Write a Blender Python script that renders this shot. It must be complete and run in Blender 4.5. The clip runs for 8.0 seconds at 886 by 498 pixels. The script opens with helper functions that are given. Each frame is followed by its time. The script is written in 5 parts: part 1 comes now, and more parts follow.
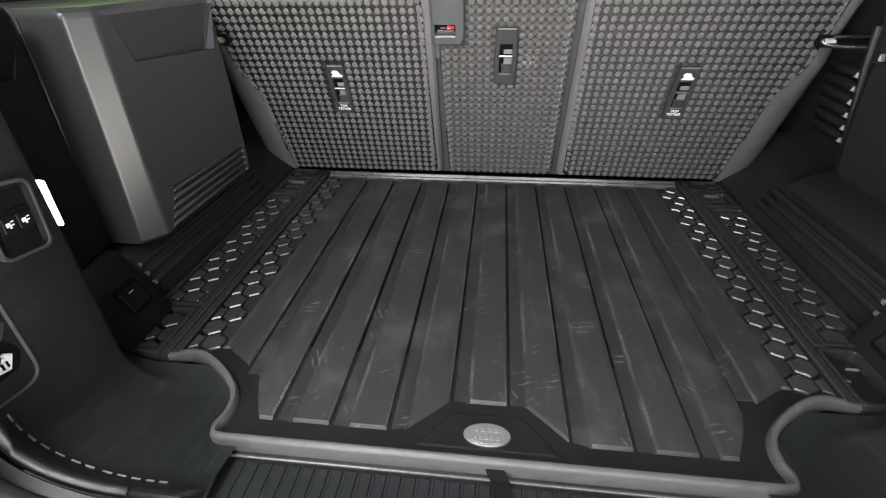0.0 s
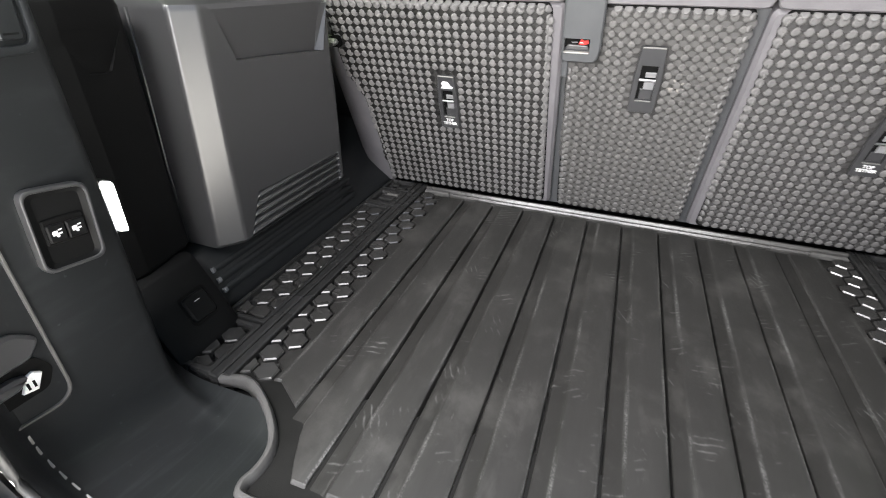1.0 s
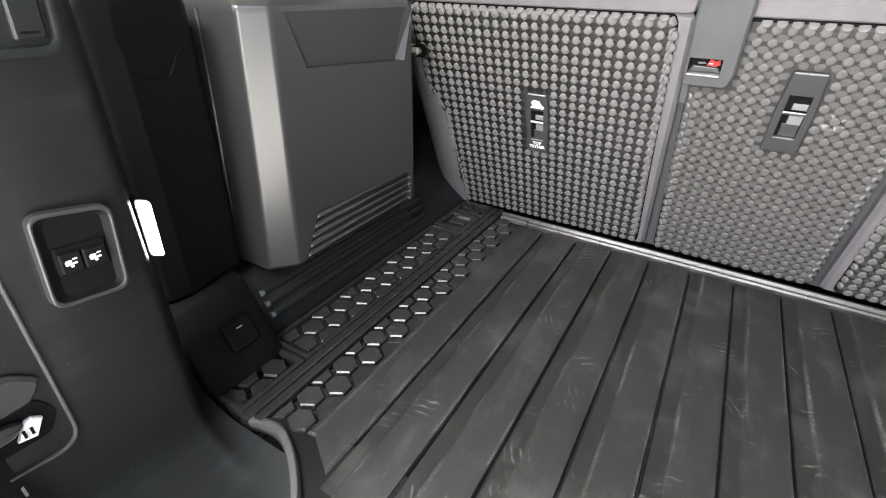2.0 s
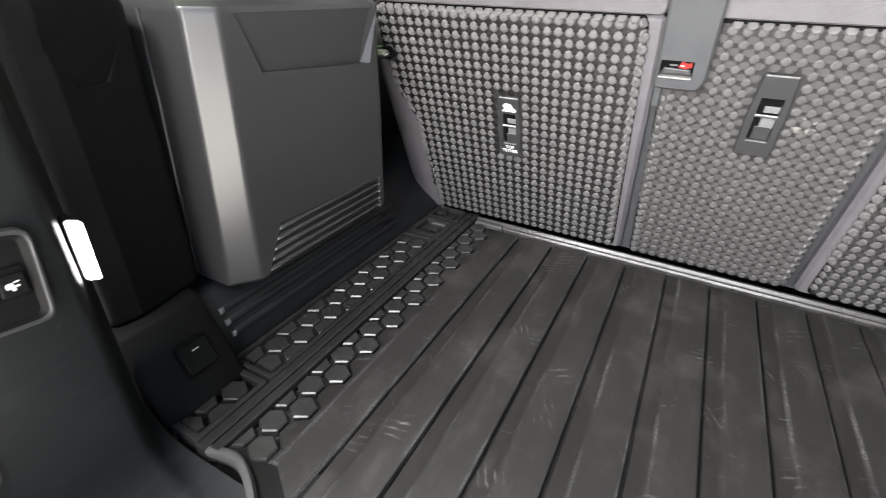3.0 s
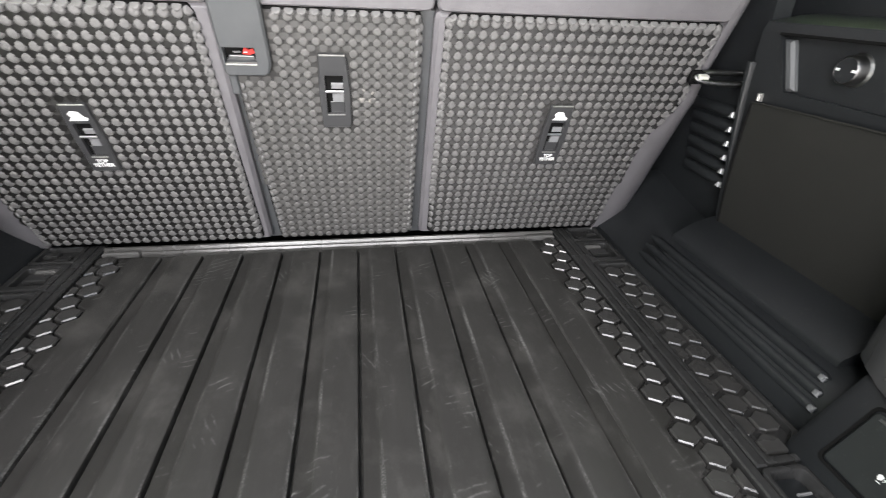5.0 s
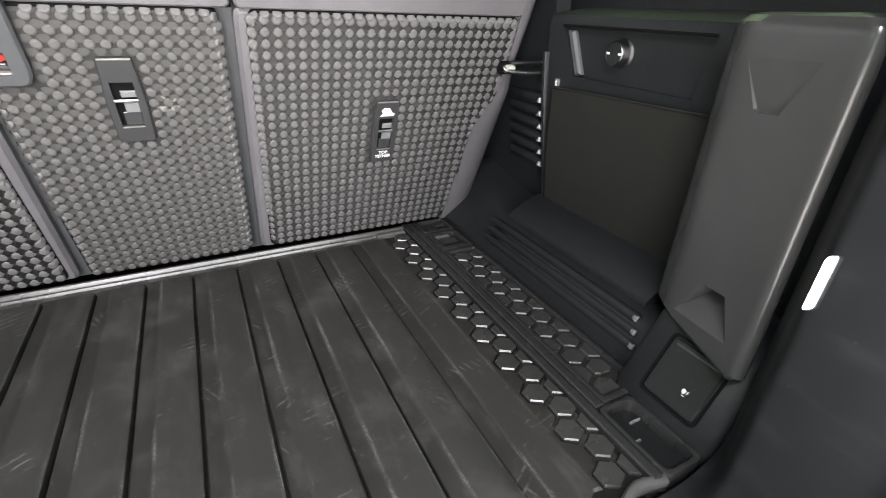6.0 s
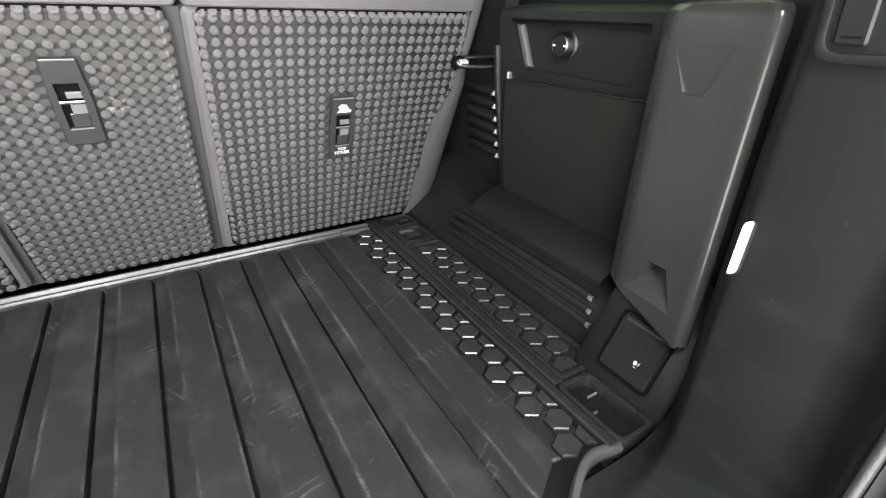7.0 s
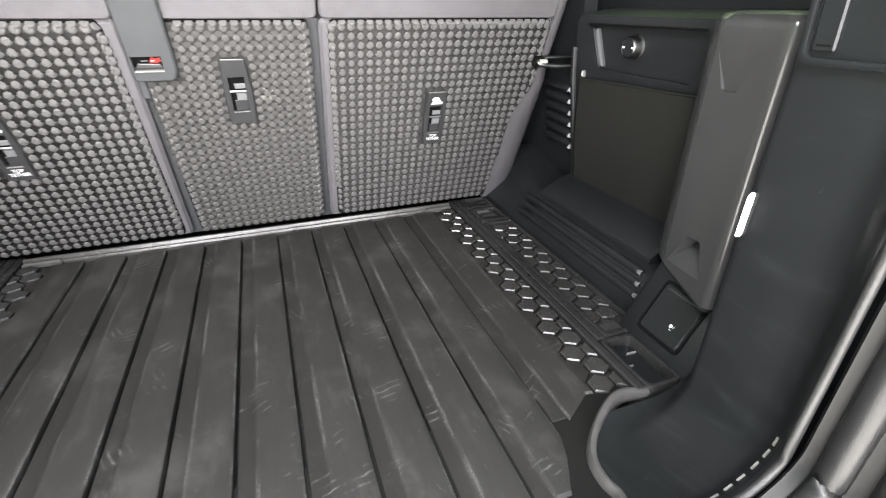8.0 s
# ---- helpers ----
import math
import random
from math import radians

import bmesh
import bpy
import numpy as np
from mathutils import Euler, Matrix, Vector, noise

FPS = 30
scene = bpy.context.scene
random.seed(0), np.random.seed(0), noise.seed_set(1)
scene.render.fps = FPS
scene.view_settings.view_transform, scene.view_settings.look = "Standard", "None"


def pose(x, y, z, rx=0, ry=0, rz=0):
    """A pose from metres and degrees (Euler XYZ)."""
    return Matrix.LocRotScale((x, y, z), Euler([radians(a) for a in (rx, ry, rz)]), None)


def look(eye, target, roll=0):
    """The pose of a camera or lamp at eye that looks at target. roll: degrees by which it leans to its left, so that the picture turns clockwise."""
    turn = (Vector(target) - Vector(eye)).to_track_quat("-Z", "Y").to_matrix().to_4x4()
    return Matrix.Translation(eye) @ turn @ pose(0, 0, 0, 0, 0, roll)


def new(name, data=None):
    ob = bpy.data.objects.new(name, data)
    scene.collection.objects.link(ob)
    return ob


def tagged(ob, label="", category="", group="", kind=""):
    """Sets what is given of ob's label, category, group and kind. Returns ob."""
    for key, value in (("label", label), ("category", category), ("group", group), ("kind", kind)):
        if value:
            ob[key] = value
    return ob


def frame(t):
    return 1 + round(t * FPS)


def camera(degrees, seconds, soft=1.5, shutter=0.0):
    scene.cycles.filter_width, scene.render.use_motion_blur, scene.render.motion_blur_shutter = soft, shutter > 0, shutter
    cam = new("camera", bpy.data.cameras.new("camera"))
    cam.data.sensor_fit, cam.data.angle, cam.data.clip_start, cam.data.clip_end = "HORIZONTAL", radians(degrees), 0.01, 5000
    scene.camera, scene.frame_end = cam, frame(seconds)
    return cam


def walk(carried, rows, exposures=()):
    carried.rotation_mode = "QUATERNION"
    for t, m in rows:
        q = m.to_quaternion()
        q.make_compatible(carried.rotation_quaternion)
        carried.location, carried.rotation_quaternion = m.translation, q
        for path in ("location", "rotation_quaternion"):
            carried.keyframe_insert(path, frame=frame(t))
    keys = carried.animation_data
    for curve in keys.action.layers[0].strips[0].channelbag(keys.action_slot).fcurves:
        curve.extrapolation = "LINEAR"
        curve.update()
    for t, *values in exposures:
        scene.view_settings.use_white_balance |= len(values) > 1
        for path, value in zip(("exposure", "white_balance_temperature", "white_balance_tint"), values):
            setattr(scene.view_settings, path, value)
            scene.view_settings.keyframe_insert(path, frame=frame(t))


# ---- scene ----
cam = camera(87.3, 8.0, soft=1.0, shutter=0.2)
PATH = [
    (0, (-0.007, 0.055, 0.484), (-0.209, 1.75, -0.559), -0.8),
    (0.5, (-0.015, 0.121, 0.48), (-0.391, 1.789, -0.557), 0.1),
    (1, (-0.033, 0.187, 0.473), (-0.622, 1.805, -0.544), 0.9),
    (1.5, (-0.06, 0.247, 0.464), (-0.836, 1.795, -0.536), 1.5),
    (1.7, (-0.071, 0.268, 0.464), (-0.922, 1.781, -0.528), 1.6),
    (2.8, (-0.093, 0.317, 0.463), (-0.962, 1.82, -0.53), 1.8),
    (3, (-0.084, 0.325, 0.464), (-0.878, 1.871, -0.527), 1.9),
    (3.5, (-0.051, 0.337, 0.465), (-0.576, 1.996, -0.521), 2.4),
    (4, (-0.013, 0.335, 0.461), (-0.264, 2.064, -0.512), 2.5),
    (4.5, (0.019, 0.338, 0.459), (0.03, 2.092, -0.501), 2.4),
    (5, (0.044, 0.341, 0.459), (0.366, 2.064, -0.505), 2.6),
    (5.2, (0.056, 0.339, 0.455), (0.498, 2.044, -0.493), 2.9),
    (6.3, (0.098, 0.323, 0.441), (1.003, 1.855, -0.473), 1.8),
    (6.5, (0.102, 0.318, 0.438), (1.026, 1.84, -0.472), 1.7),
    (7, (0.097, 0.301, 0.439), (1.028, 1.817, -0.476), 1.3),
    (7.5, (0.079, 0.252, 0.448), (0.904, 1.818, -0.484), 0.8),
    (8, (0.048, 0.168, 0.455), (0.666, 1.83, -0.47), 0.3),
]
walk(cam, [(t, look(eye, target, roll)) for t, eye, target, roll in PATH],
     exposures=[(0, 2.38), (0.5, 3.0), (1.0, 3.05), (1.5, 3.08), (3.0, 3.05), (3.5, 2.98), (4.5, 3.11), (5.0, 3.04), (6.5, 2.92), (7.0, 3.0), (8.0, 3.22)])

# ---- light ----
world = bpy.data.worlds.new("sky")
scene.world = world
world.use_nodes = True
wn = world.node_tree.nodes
sky = wn.new("ShaderNodeTexSky")
sky.sky_type = "NISHITA"
sky.sun_disc = False
sky.sun_elevation = radians(70)
sky.sun_rotation = radians(37)
world.node_tree.links.new(sky.outputs[0], wn["Background"].inputs[0])
wn["Background"].inputs[1].default_value = 0.02

sun = new("sun", bpy.data.lights.new("sun", "SUN"))
sun.data.energy = 5.0
sun.data.angle = radians(3)
sun.data.color = (1.0, 0.96, 0.9)
sun.matrix_world = look((1.5, 2.6, 7), (0, 0.6, 0))

# area lamps that stand in for daylight through the open rear of the car
def daylight(name, eye, target, size, watts, colour):
    lamp = new(name, bpy.data.lights.new(name, "AREA"))
    lamp.data.shape = "RECTANGLE"
    lamp.data.size, lamp.data.size_y = size
    lamp.data.energy = watts
    lamp.data.color = colour
    lamp.matrix_world = look(eye, target)


daylight("tailgate_daylight", (0.42, -1.25, 0.80), (-0.15, 0.8, 0.15), (0.6, 1.0), 4.2, (1.0, 0.975, 0.97))
daylight("tailgate_daylight", (-0.90, -1.35, 0.75), (0.2, 0.8, 0.15), (0.7, 1.0), 4.2, (1.0, 0.975, 0.97))
daylight("tailgate_daylight", (-0.40, -1.00, 0.42), (0.20, 1.1, 0.25), (0.6, 0.5), 2.8, (1.0, 0.975, 1.0))
# near lamp added low on the left to brighten the left mat and trim
daylight("overhead_sky_fill", (-0.42, -0.14, 1.25), (-0.42, 0.42, 0.0), (0.5, 0.35), 4.2, (1.0, 0.98, 0.96))
daylight("overhead_sky_fill", (-0.20, -0.20, 3.20), (-0.20, 0.25, 0.0), (1.2, 0.5), 5.0, (0.94, 0.98, 1.0))
for side, watts in ((-1, 0.16), (1, 0.06)):
    daylight("window_daylight", (side * 0.765, 0.925, 0.71), (0, 0.95, 0.72), (0.60, 0.34), watts, (0.72, 1.0, 0.45))


# ---- materials ----
def shader(name, base, rough, metal=0.0, dark=0.8, scale=40.0, bump=0.15, bump_scale=900.0, rough_var=0.08, spec=0.5,
           spots=0.0, spot_scale=60.0, spot_color=(0.2, 0.2, 0.2)):
    """A surface with tone at two scales, fine relief and, if spots is above 0, dusty marks."""
    m = bpy.data.materials.new(name)
    m.use_nodes = True
    t = m.node_tree
    n, l = t.nodes, t.links
    b = n["Principled BSDF"]
    b.inputs["Metallic"].default_value = metal
    b.inputs["Specular IOR Level"].default_value = spec
    co = n.new("ShaderNodeTexCoord")
    big = n.new("ShaderNodeTexNoise")
    big.inputs["Scale"].default_value = scale * 0.15
    big.inputs["Detail"].default_value = 5
    fine = n.new("ShaderNodeTexNoise")
    fine.inputs["Scale"].default_value = scale
    fine.inputs["Detail"].default_value = 3
    for x in (big, fine):
        l.new(co.outputs["Object"], x.inputs["Vector"])
    add = n.new("ShaderNodeMath")
    add.operation = "ADD"
    l.new(big.outputs[0], add.inputs[0])
    l.new(fine.outputs[0], add.inputs[1])
    rng = n.new("ShaderNodeMapRange")
    rng.inputs[1].default_value, rng.inputs[2].default_value = 0.42, 1.58
    l.new(add.outputs[0], rng.inputs[0])
    mix = n.new("ShaderNodeMix")
    mix.data_type = "RGBA"
    mix.inputs[6].default_value = (*[c * dark for c in base], 1)
    mix.inputs[7].default_value = (*[c * (2 - dark) for c in base], 1)
    l.new(rng.outputs[0], mix.inputs[0])
    colour = mix.outputs[2]
    if spots > 0:
        sp = n.new("ShaderNodeTexNoise")
        sp.inputs["Scale"].default_value = spot_scale
        sp.inputs["Detail"].default_value = 6
        sp.inputs["Roughness"].default_value = 0.7
        l.new(co.outputs["Object"], sp.inputs["Vector"])
        sr = n.new("ShaderNodeMapRange")
        sr.inputs[1].default_value, sr.inputs[2].default_value = 0.58, 0.8
        sr.inputs[4].default_value = spots
        l.new(sp.outputs[0], sr.inputs[0])
        mx = n.new("ShaderNodeMix")
        mx.data_type = "RGBA"
        mx.inputs[7].default_value = (*spot_color, 1)
        l.new(sr.outputs[0], mx.inputs[0])
        l.new(colour, mx.inputs[6])
        colour = mx.outputs[2]
    l.new(colour, b.inputs["Base Color"])
    rr = n.new("ShaderNodeMapRange")
    rr.inputs[3].default_value, rr.inputs[4].default_value = rough - rough_var, rough + rough_var
    l.new(big.outputs[0], rr.inputs[0])
    l.new(rr.outputs[0], b.inputs["Roughness"])
    if bump > 0:
        bn = n.new("ShaderNodeTexNoise")
        bn.inputs["Scale"].default_value = bump_scale
        bn.inputs["Detail"].default_value = 2
        l.new(co.outputs["Object"], bn.inputs["Vector"])
        bp = n.new("ShaderNodeBump")
        bp.inputs["Strength"].default_value = bump
        bp.inputs["Distance"].default_value = 0.001
        l.new(bn.outputs[0], bp.inputs["Height"])
        l.new(bp.outputs[0], b.inputs["Normal"])
    return m


def rubber_material(name, rough):
    """Black rubber with lengthwise dusty scuffs and pale scratches."""
    m = shader(name, (0.0225, 0.0216, 0.0206), rough, dark=0.75, scale=30, bump=0.3, bump_scale=1200, spec=0.5)
    t = m.node_tree
    n, l = t.nodes, t.links
    b = n["Principled BSDF"]
    old = b.inputs["Base Color"].links[0].from_socket
    co = n.new("ShaderNodeTexCoord")
    last = old
    for scale, stretch, lo, hi, amount, detail in ((14.0, (2.0, 0.6, 1), 0.54, 0.85, 0.22, 8), (60.0, (1.6, 0.35, 1), 0.66, 0.82, 0.35, 4),
                                                   (9.0, (1.0, 1.0, 1), 0.52, 0.85, 0.30, 10)):
        mp = n.new("ShaderNodeMapping")
        mp.inputs["Scale"].default_value = stretch
        mp.inputs["Rotation"].default_value = (0, 0, radians(4 * detail))
        l.new(co.outputs["Object"], mp.inputs["Vector"])
        nz = n.new("ShaderNodeTexNoise")
        nz.inputs["Scale"].default_value = scale
        nz.inputs["Detail"].default_value = detail
        nz.inputs["Roughness"].default_value = 0.65
        l.new(mp.outputs[0], nz.inputs["Vector"])
        mr = n.new("ShaderNodeMapRange")
        mr.inputs[1].default_value, mr.inputs[2].default_value, mr.inputs[4].default_value = lo, hi, amount
        l.new(nz.outputs[0], mr.inputs[0])
        mx = n.new("ShaderNodeMix")
        mx.data_type = "RGBA"
        mx.inputs[7].default_value = (0.22, 0.21, 0.20, 1)
        l.new(mr.outputs[0], mx.inputs[0])
        l.new(last, mx.inputs[6])
        last = mx.outputs[2]
    # pale wear along the plank edges
    sep = n.new("ShaderNodeSeparateXYZ")
    l.new(co.outputs["Object"], sep.inputs[0])

    def calc(op, a, b=None, c=None):
        q = n.new("ShaderNodeMath")
        q.operation = op
        for k, v in enumerate((a, b, c)):
            if v is None:
                continue
            if isinstance(v, (int, float)):
                q.inputs[k].default_value = v
            else:
                l.new(v, q.inputs[k])
        return q.outputs[0]

    pp = calc("PINGPONG", calc("ADD", sep.outputs[0], 0.0735 * 20), 0.0735 / 2)
    gap = calc("ABSOLUTE", calc("SUBTRACT", pp, 0.0232))
    near = calc("SUBTRACT", 1.0, calc("MULTIPLY", gap, 1 / 0.0036))
    near = calc("MAXIMUM", near, 0.0)
    mp = n.new("ShaderNodeMapping")
    mp.inputs["Scale"].default_value = (1.0, 0.12, 1)
    l.new(co.outputs["Object"], mp.inputs["Vector"])
    nz = n.new("ShaderNodeTexNoise")
    nz.inputs["Scale"].default_value = 60.0
    nz.inputs["Detail"].default_value = 7
    nz.inputs["Roughness"].default_value = 0.7
    l.new(mp.outputs[0], nz.inputs["Vector"])
    mr = n.new("ShaderNodeMapRange")
    mr.inputs[1].default_value, mr.inputs[2].default_value, mr.inputs[4].default_value = 0.47, 0.68, 0.85
    l.new(nz.outputs[0], mr.inputs[0])
    grit = n.new("ShaderNodeTexNoise")
    grit.inputs["Scale"].default_value = 420.0
    grit.inputs["Detail"].default_value = 3
    l.new(co.outputs["Object"], grit.inputs["Vector"])
    gr = n.new("ShaderNodeMapRange")
    gr.inputs[1].default_value, gr.inputs[2].default_value, gr.inputs[3].default_value = 0.42, 0.62, 0.25
    l.new(grit.outputs[0], gr.inputs[0])
    worn = calc("MULTIPLY", calc("MULTIPLY", mr.outputs[0], gr.outputs[0]), calc("POWER", near, 0.8))
    # a slightly paler, uneven tone on the raised planks
    plank_tone = calc("MULTIPLY", calc("LESS_THAN", pp, 0.0247), calc("MULTIPLY", nz.outputs[0], 0.075))
    worn = calc("MAXIMUM", worn, plank_tone)
    mx = n.new("ShaderNodeMix")
    mx.data_type = "RGBA"
    mx.inputs[7].default_value = (0.235, 0.232, 0.228, 1)
    l.new(worn, mx.inputs[0])
    l.new(last, mx.inputs[6])
    last = mx.outputs[2]
    # patches of short slanting scratches
    for turn, scale, seed in ((62, 26.0, 3.0), (-28, 34.0, 11.0), (80, 30.0, 23.0)):
        mp = n.new("ShaderNodeMapping")
        mp.inputs["Rotation"].default_value = (0, 0, radians(turn))
        mp.inputs["Location"].default_value = (seed, seed, 0)
        l.new(co.outputs["Object"], mp.inputs["Vector"])
        wv = n.new("ShaderNodeTexWave")
        wv.inputs["Scale"].default_value = scale
        wv.inputs["Distortion"].default_value = 2.2
        wv.inputs["Detail"].default_value = 4
        wv.inputs["Detail Scale"].default_value = 2.0
        l.new(mp.outputs[0], wv.inputs["Vector"])
        line = calc("POWER", wv.outputs["Fac"], 7.0)
        pz = n.new("ShaderNodeTexNoise")
        pz.inputs["Scale"].default_value = 13.0
        pz.inputs["Detail"].default_value = 6
        pz.inputs["Roughness"].default_value = 0.65
        l.new(mp.outputs[0], pz.inputs["Vector"])
        pr = n.new("ShaderNodeMapRange")
        pr.inputs[1].default_value, pr.inputs[2].default_value, pr.inputs[4].default_value = 0.600, 0.72, 0.62
        l.new(pz.outputs[0], pr.inputs[0])
        mx = n.new("ShaderNodeMix")
        mx.data_type = "RGBA"
        mx.inputs[7].default_value = (0.245, 0.242, 0.238, 1)
        l.new(calc("MULTIPLY", line, pr.outputs[0]), mx.inputs[0])
        l.new(last, mx.inputs[6])
        last = mx.outputs[2]
    l.new(last, b.inputs["Base Color"])
    return m


def glow(name, colour, strength):
    m = bpy.data.materials.new(name)
    m.use_nodes = True
    b = m.node_tree.nodes["Principled BSDF"]
    b.inputs["Emission Color"].default_value = (*colour, 1)
    b.inputs["Emission Strength"].default_value = strength
    return m


RUBBER = rubber_material("mat_rubber", 0.47)
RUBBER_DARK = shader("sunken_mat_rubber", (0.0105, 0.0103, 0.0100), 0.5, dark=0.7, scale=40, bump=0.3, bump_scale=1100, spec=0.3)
PAD = shader("pad_rubber", (0.042, 0.041, 0.040), 0.26, dark=0.7, scale=60, bump=0.06, bump_scale=900, spec=0.9)
# glossy rubber; its pale base colour carries part of the lip's glint
LIP = shader("pale_glossy_rubber_lip", (0.068, 0.066, 0.064), 0.28, dark=0.75, scale=60, bump=0.1, bump_scale=700, spec=0.75)
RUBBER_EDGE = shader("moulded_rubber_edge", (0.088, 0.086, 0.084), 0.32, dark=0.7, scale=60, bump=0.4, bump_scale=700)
TRIM_EDGE = shader("pale_trim_edge", (0.042, 0.042, 0.042), 0.38, dark=0.7, scale=60, bump=0.3, bump_scale=700)
TRIM = shader("black_trim_plastic", (0.0122, 0.0136, 0.0150), 0.42, scale=25, bump=0.15, bump_scale=1500, spec=0.48, spots=0.12, spot_scale=120)
TRIM_SOFT = shader("dark_grey_trim_plastic", (0.045, 0.045, 0.047), 0.29, dark=0.96, rough_var=0.02, scale=20, spec=0.95, bump=0.0)
PILLAR = shader("pillar_plastic", (0.066, 0.067, 0.068), 0.24, scale=9, spec=0.85, bump=0.0)
# pale base paints the highlight that the dark ridge and rib ends catch
RIDGE_GLINT = shader("glossy_ridge_glint", (0.20, 0.205, 0.21), 0.25, scale=30, bump=0.0, spec=0.9)
TRIM_GREY = shader("grey_trim_plastic", (0.075, 0.078, 0.082), 0.5, scale=25, bump=0.3, bump_scale=1400)
RAIL = shader("rail_plastic", (0.029, 0.029, 0.029), 0.27, scale=50, bump=0.08, bump_scale=1100, spots=0.2, spot_scale=90)
LEATHER = shader("grey_leather", (0.140, 0.134, 0.142), 0.5, scale=30, bump=0.5, bump_scale=600)
BACKCLOTH = shader("woven_backing", (0.030, 0.029, 0.028), 0.62, scale=80, bump=0.6, bump_scale=900)


def ribbed(m, turn):
    """Adds the fine slanting cords of a weave to a material."""
    n, l = m.node_tree.nodes, m.node_tree.links
    b = n["Principled BSDF"]
    co = n.new("ShaderNodeTexCoord")
    mp = n.new("ShaderNodeMapping")
    mp.inputs["Rotation"].default_value = (0, radians(turn), 0)
    l.new(co.outputs["Object"], mp.inputs["Vector"])
    wv = n.new("ShaderNodeTexWave")
    wv.inputs["Scale"].default_value = 190.0
    wv.inputs["Distortion"].default_value = 0.6
    l.new(mp.outputs[0], wv.inputs["Vector"])
    bp = n.new("ShaderNodeBump")
    bp.inputs["Strength"].default_value = 0.55
    bp.inputs["Distance"].default_value = 0.0006
    l.new(wv.outputs["Fac"], bp.inputs["Height"])
    l.new(b.inputs["Normal"].links[0].from_socket, bp.inputs["Normal"])
    l.new(bp.outputs[0], b.inputs["Normal"])
    return m


DOT_LIGHT = ribbed(shader("woven_knob_light", (0.148, 0.144, 0.143), 0.42, metal=0.0, scale=300, bump=0.3, bump_scale=1600, spec=0.7), 40)
# the MID tones hold the weave's head-on sheen on the centre seat
DOT_LIGHT_MID = ribbed(shader("woven_knob_light_mid", (0.120, 0.117, 0.114), 0.42, scale=300, bump=0.3, bump_scale=1600, spec=0.6), 40)
DOT_DARK = ribbed(shader("woven_knob_dark", (0.032, 0.031, 0.0305), 0.36, metal=0.7, scale=300, bump=0.3, bump_scale=1600, spec=0.5), -50)
DOT_DARK_MID = ribbed(shader("woven_knob_dark_mid", (0.052, 0.050, 0.048), 0.46, scale=300, bump=0.3, bump_scale=1600, spec=0.5), -50)
TRIM_SKIN = shader("scuffed_black_trim_plastic", (0.0140, 0.0156, 0.0168), 0.38, scale=25, bump=0.15, bump_scale=1500, spec=0.52)
for stretch, scale, lo, hi, amount in (((1.0, 0.06, 0.3), 160.0, 0.54, 0.74, 0.10), ((1.0, 1.0, 1.0), 130.0, 0.70, 0.80, 0.35)):
    n, l = TRIM_SKIN.node_tree.nodes, TRIM_SKIN.node_tree.links
    bs = n["Principled BSDF"]
    old = bs.inputs["Base Color"].links[0].from_socket
    co = n.new("ShaderNodeTexCoord")
    mp = n.new("ShaderNodeMapping")
    mp.inputs["Scale"].default_value = stretch
    l.new(co.outputs["Object"], mp.inputs["Vector"])
    nz = n.new("ShaderNodeTexNoise")
    nz.inputs["Scale"].default_value = scale
    nz.inputs["Detail"].default_value = 5
    l.new(mp.outputs[0], nz.inputs["Vector"])
    mr = n.new("ShaderNodeMapRange")
    mr.inputs[1].default_value, mr.inputs[2].default_value, mr.inputs[4].default_value = lo, hi, amount
    l.new(nz.outputs[0], mr.inputs[0])
    mx = n.new("ShaderNodeMix")
    mx.data_type = "RGBA"
    mx.inputs[7].default_value = (0.11, 0.115, 0.12, 1)
    l.new(mr.outputs[0], mx.inputs[0])
    l.new(old, mx.inputs[6])
    l.new(mx.outputs[2], bs.inputs["Base Color"])

def stained(m, at, size, colour):
    """Adds a small pale dried splash to a material."""
    n, l = m.node_tree.nodes, m.node_tree.links
    b = n["Principled BSDF"]
    old = b.inputs["Base Color"].links[0].from_socket
    co = n.new("ShaderNodeTexCoord")
    away = n.new("ShaderNodeVectorMath")
    away.operation = "DISTANCE"
    away.inputs[1].default_value = at
    l.new(co.outputs["Object"], away.inputs[0])
    fall = n.new("ShaderNodeMapRange")
    fall.inputs[1].default_value, fall.inputs[2].default_value = 0.0, size
    fall.inputs[3].default_value, fall.inputs[4].default_value = 0.42, 0.0
    l.new(away.outputs["Value"], fall.inputs[0])
    nz = n.new("ShaderNodeTexNoise")
    nz.inputs["Scale"].default_value = 170.0
    nz.inputs["Detail"].default_value = 5
    l.new(co.outputs["Object"], nz.inputs["Vector"])
    add = n.new("ShaderNodeMath")
    l.new(fall.outputs[0], add.inputs[0])
    l.new(nz.outputs[0], add.inputs[1])
    cut = n.new("ShaderNodeMapRange")
    cut.inputs[1].default_value, cut.inputs[2].default_value, cut.inputs[4].default_value = 0.74, 0.95, 0.7
    l.new(add.outputs[0], cut.inputs[0])
    mx = n.new("ShaderNodeMix")
    mx.data_type = "RGBA"
    mx.inputs[7].default_value = (*colour, 1)
    l.new(cut.outputs[0], mx.inputs[0])
    l.new(old, mx.inputs[6])
    l.new(mx.outputs[2], b.inputs["Base Color"])


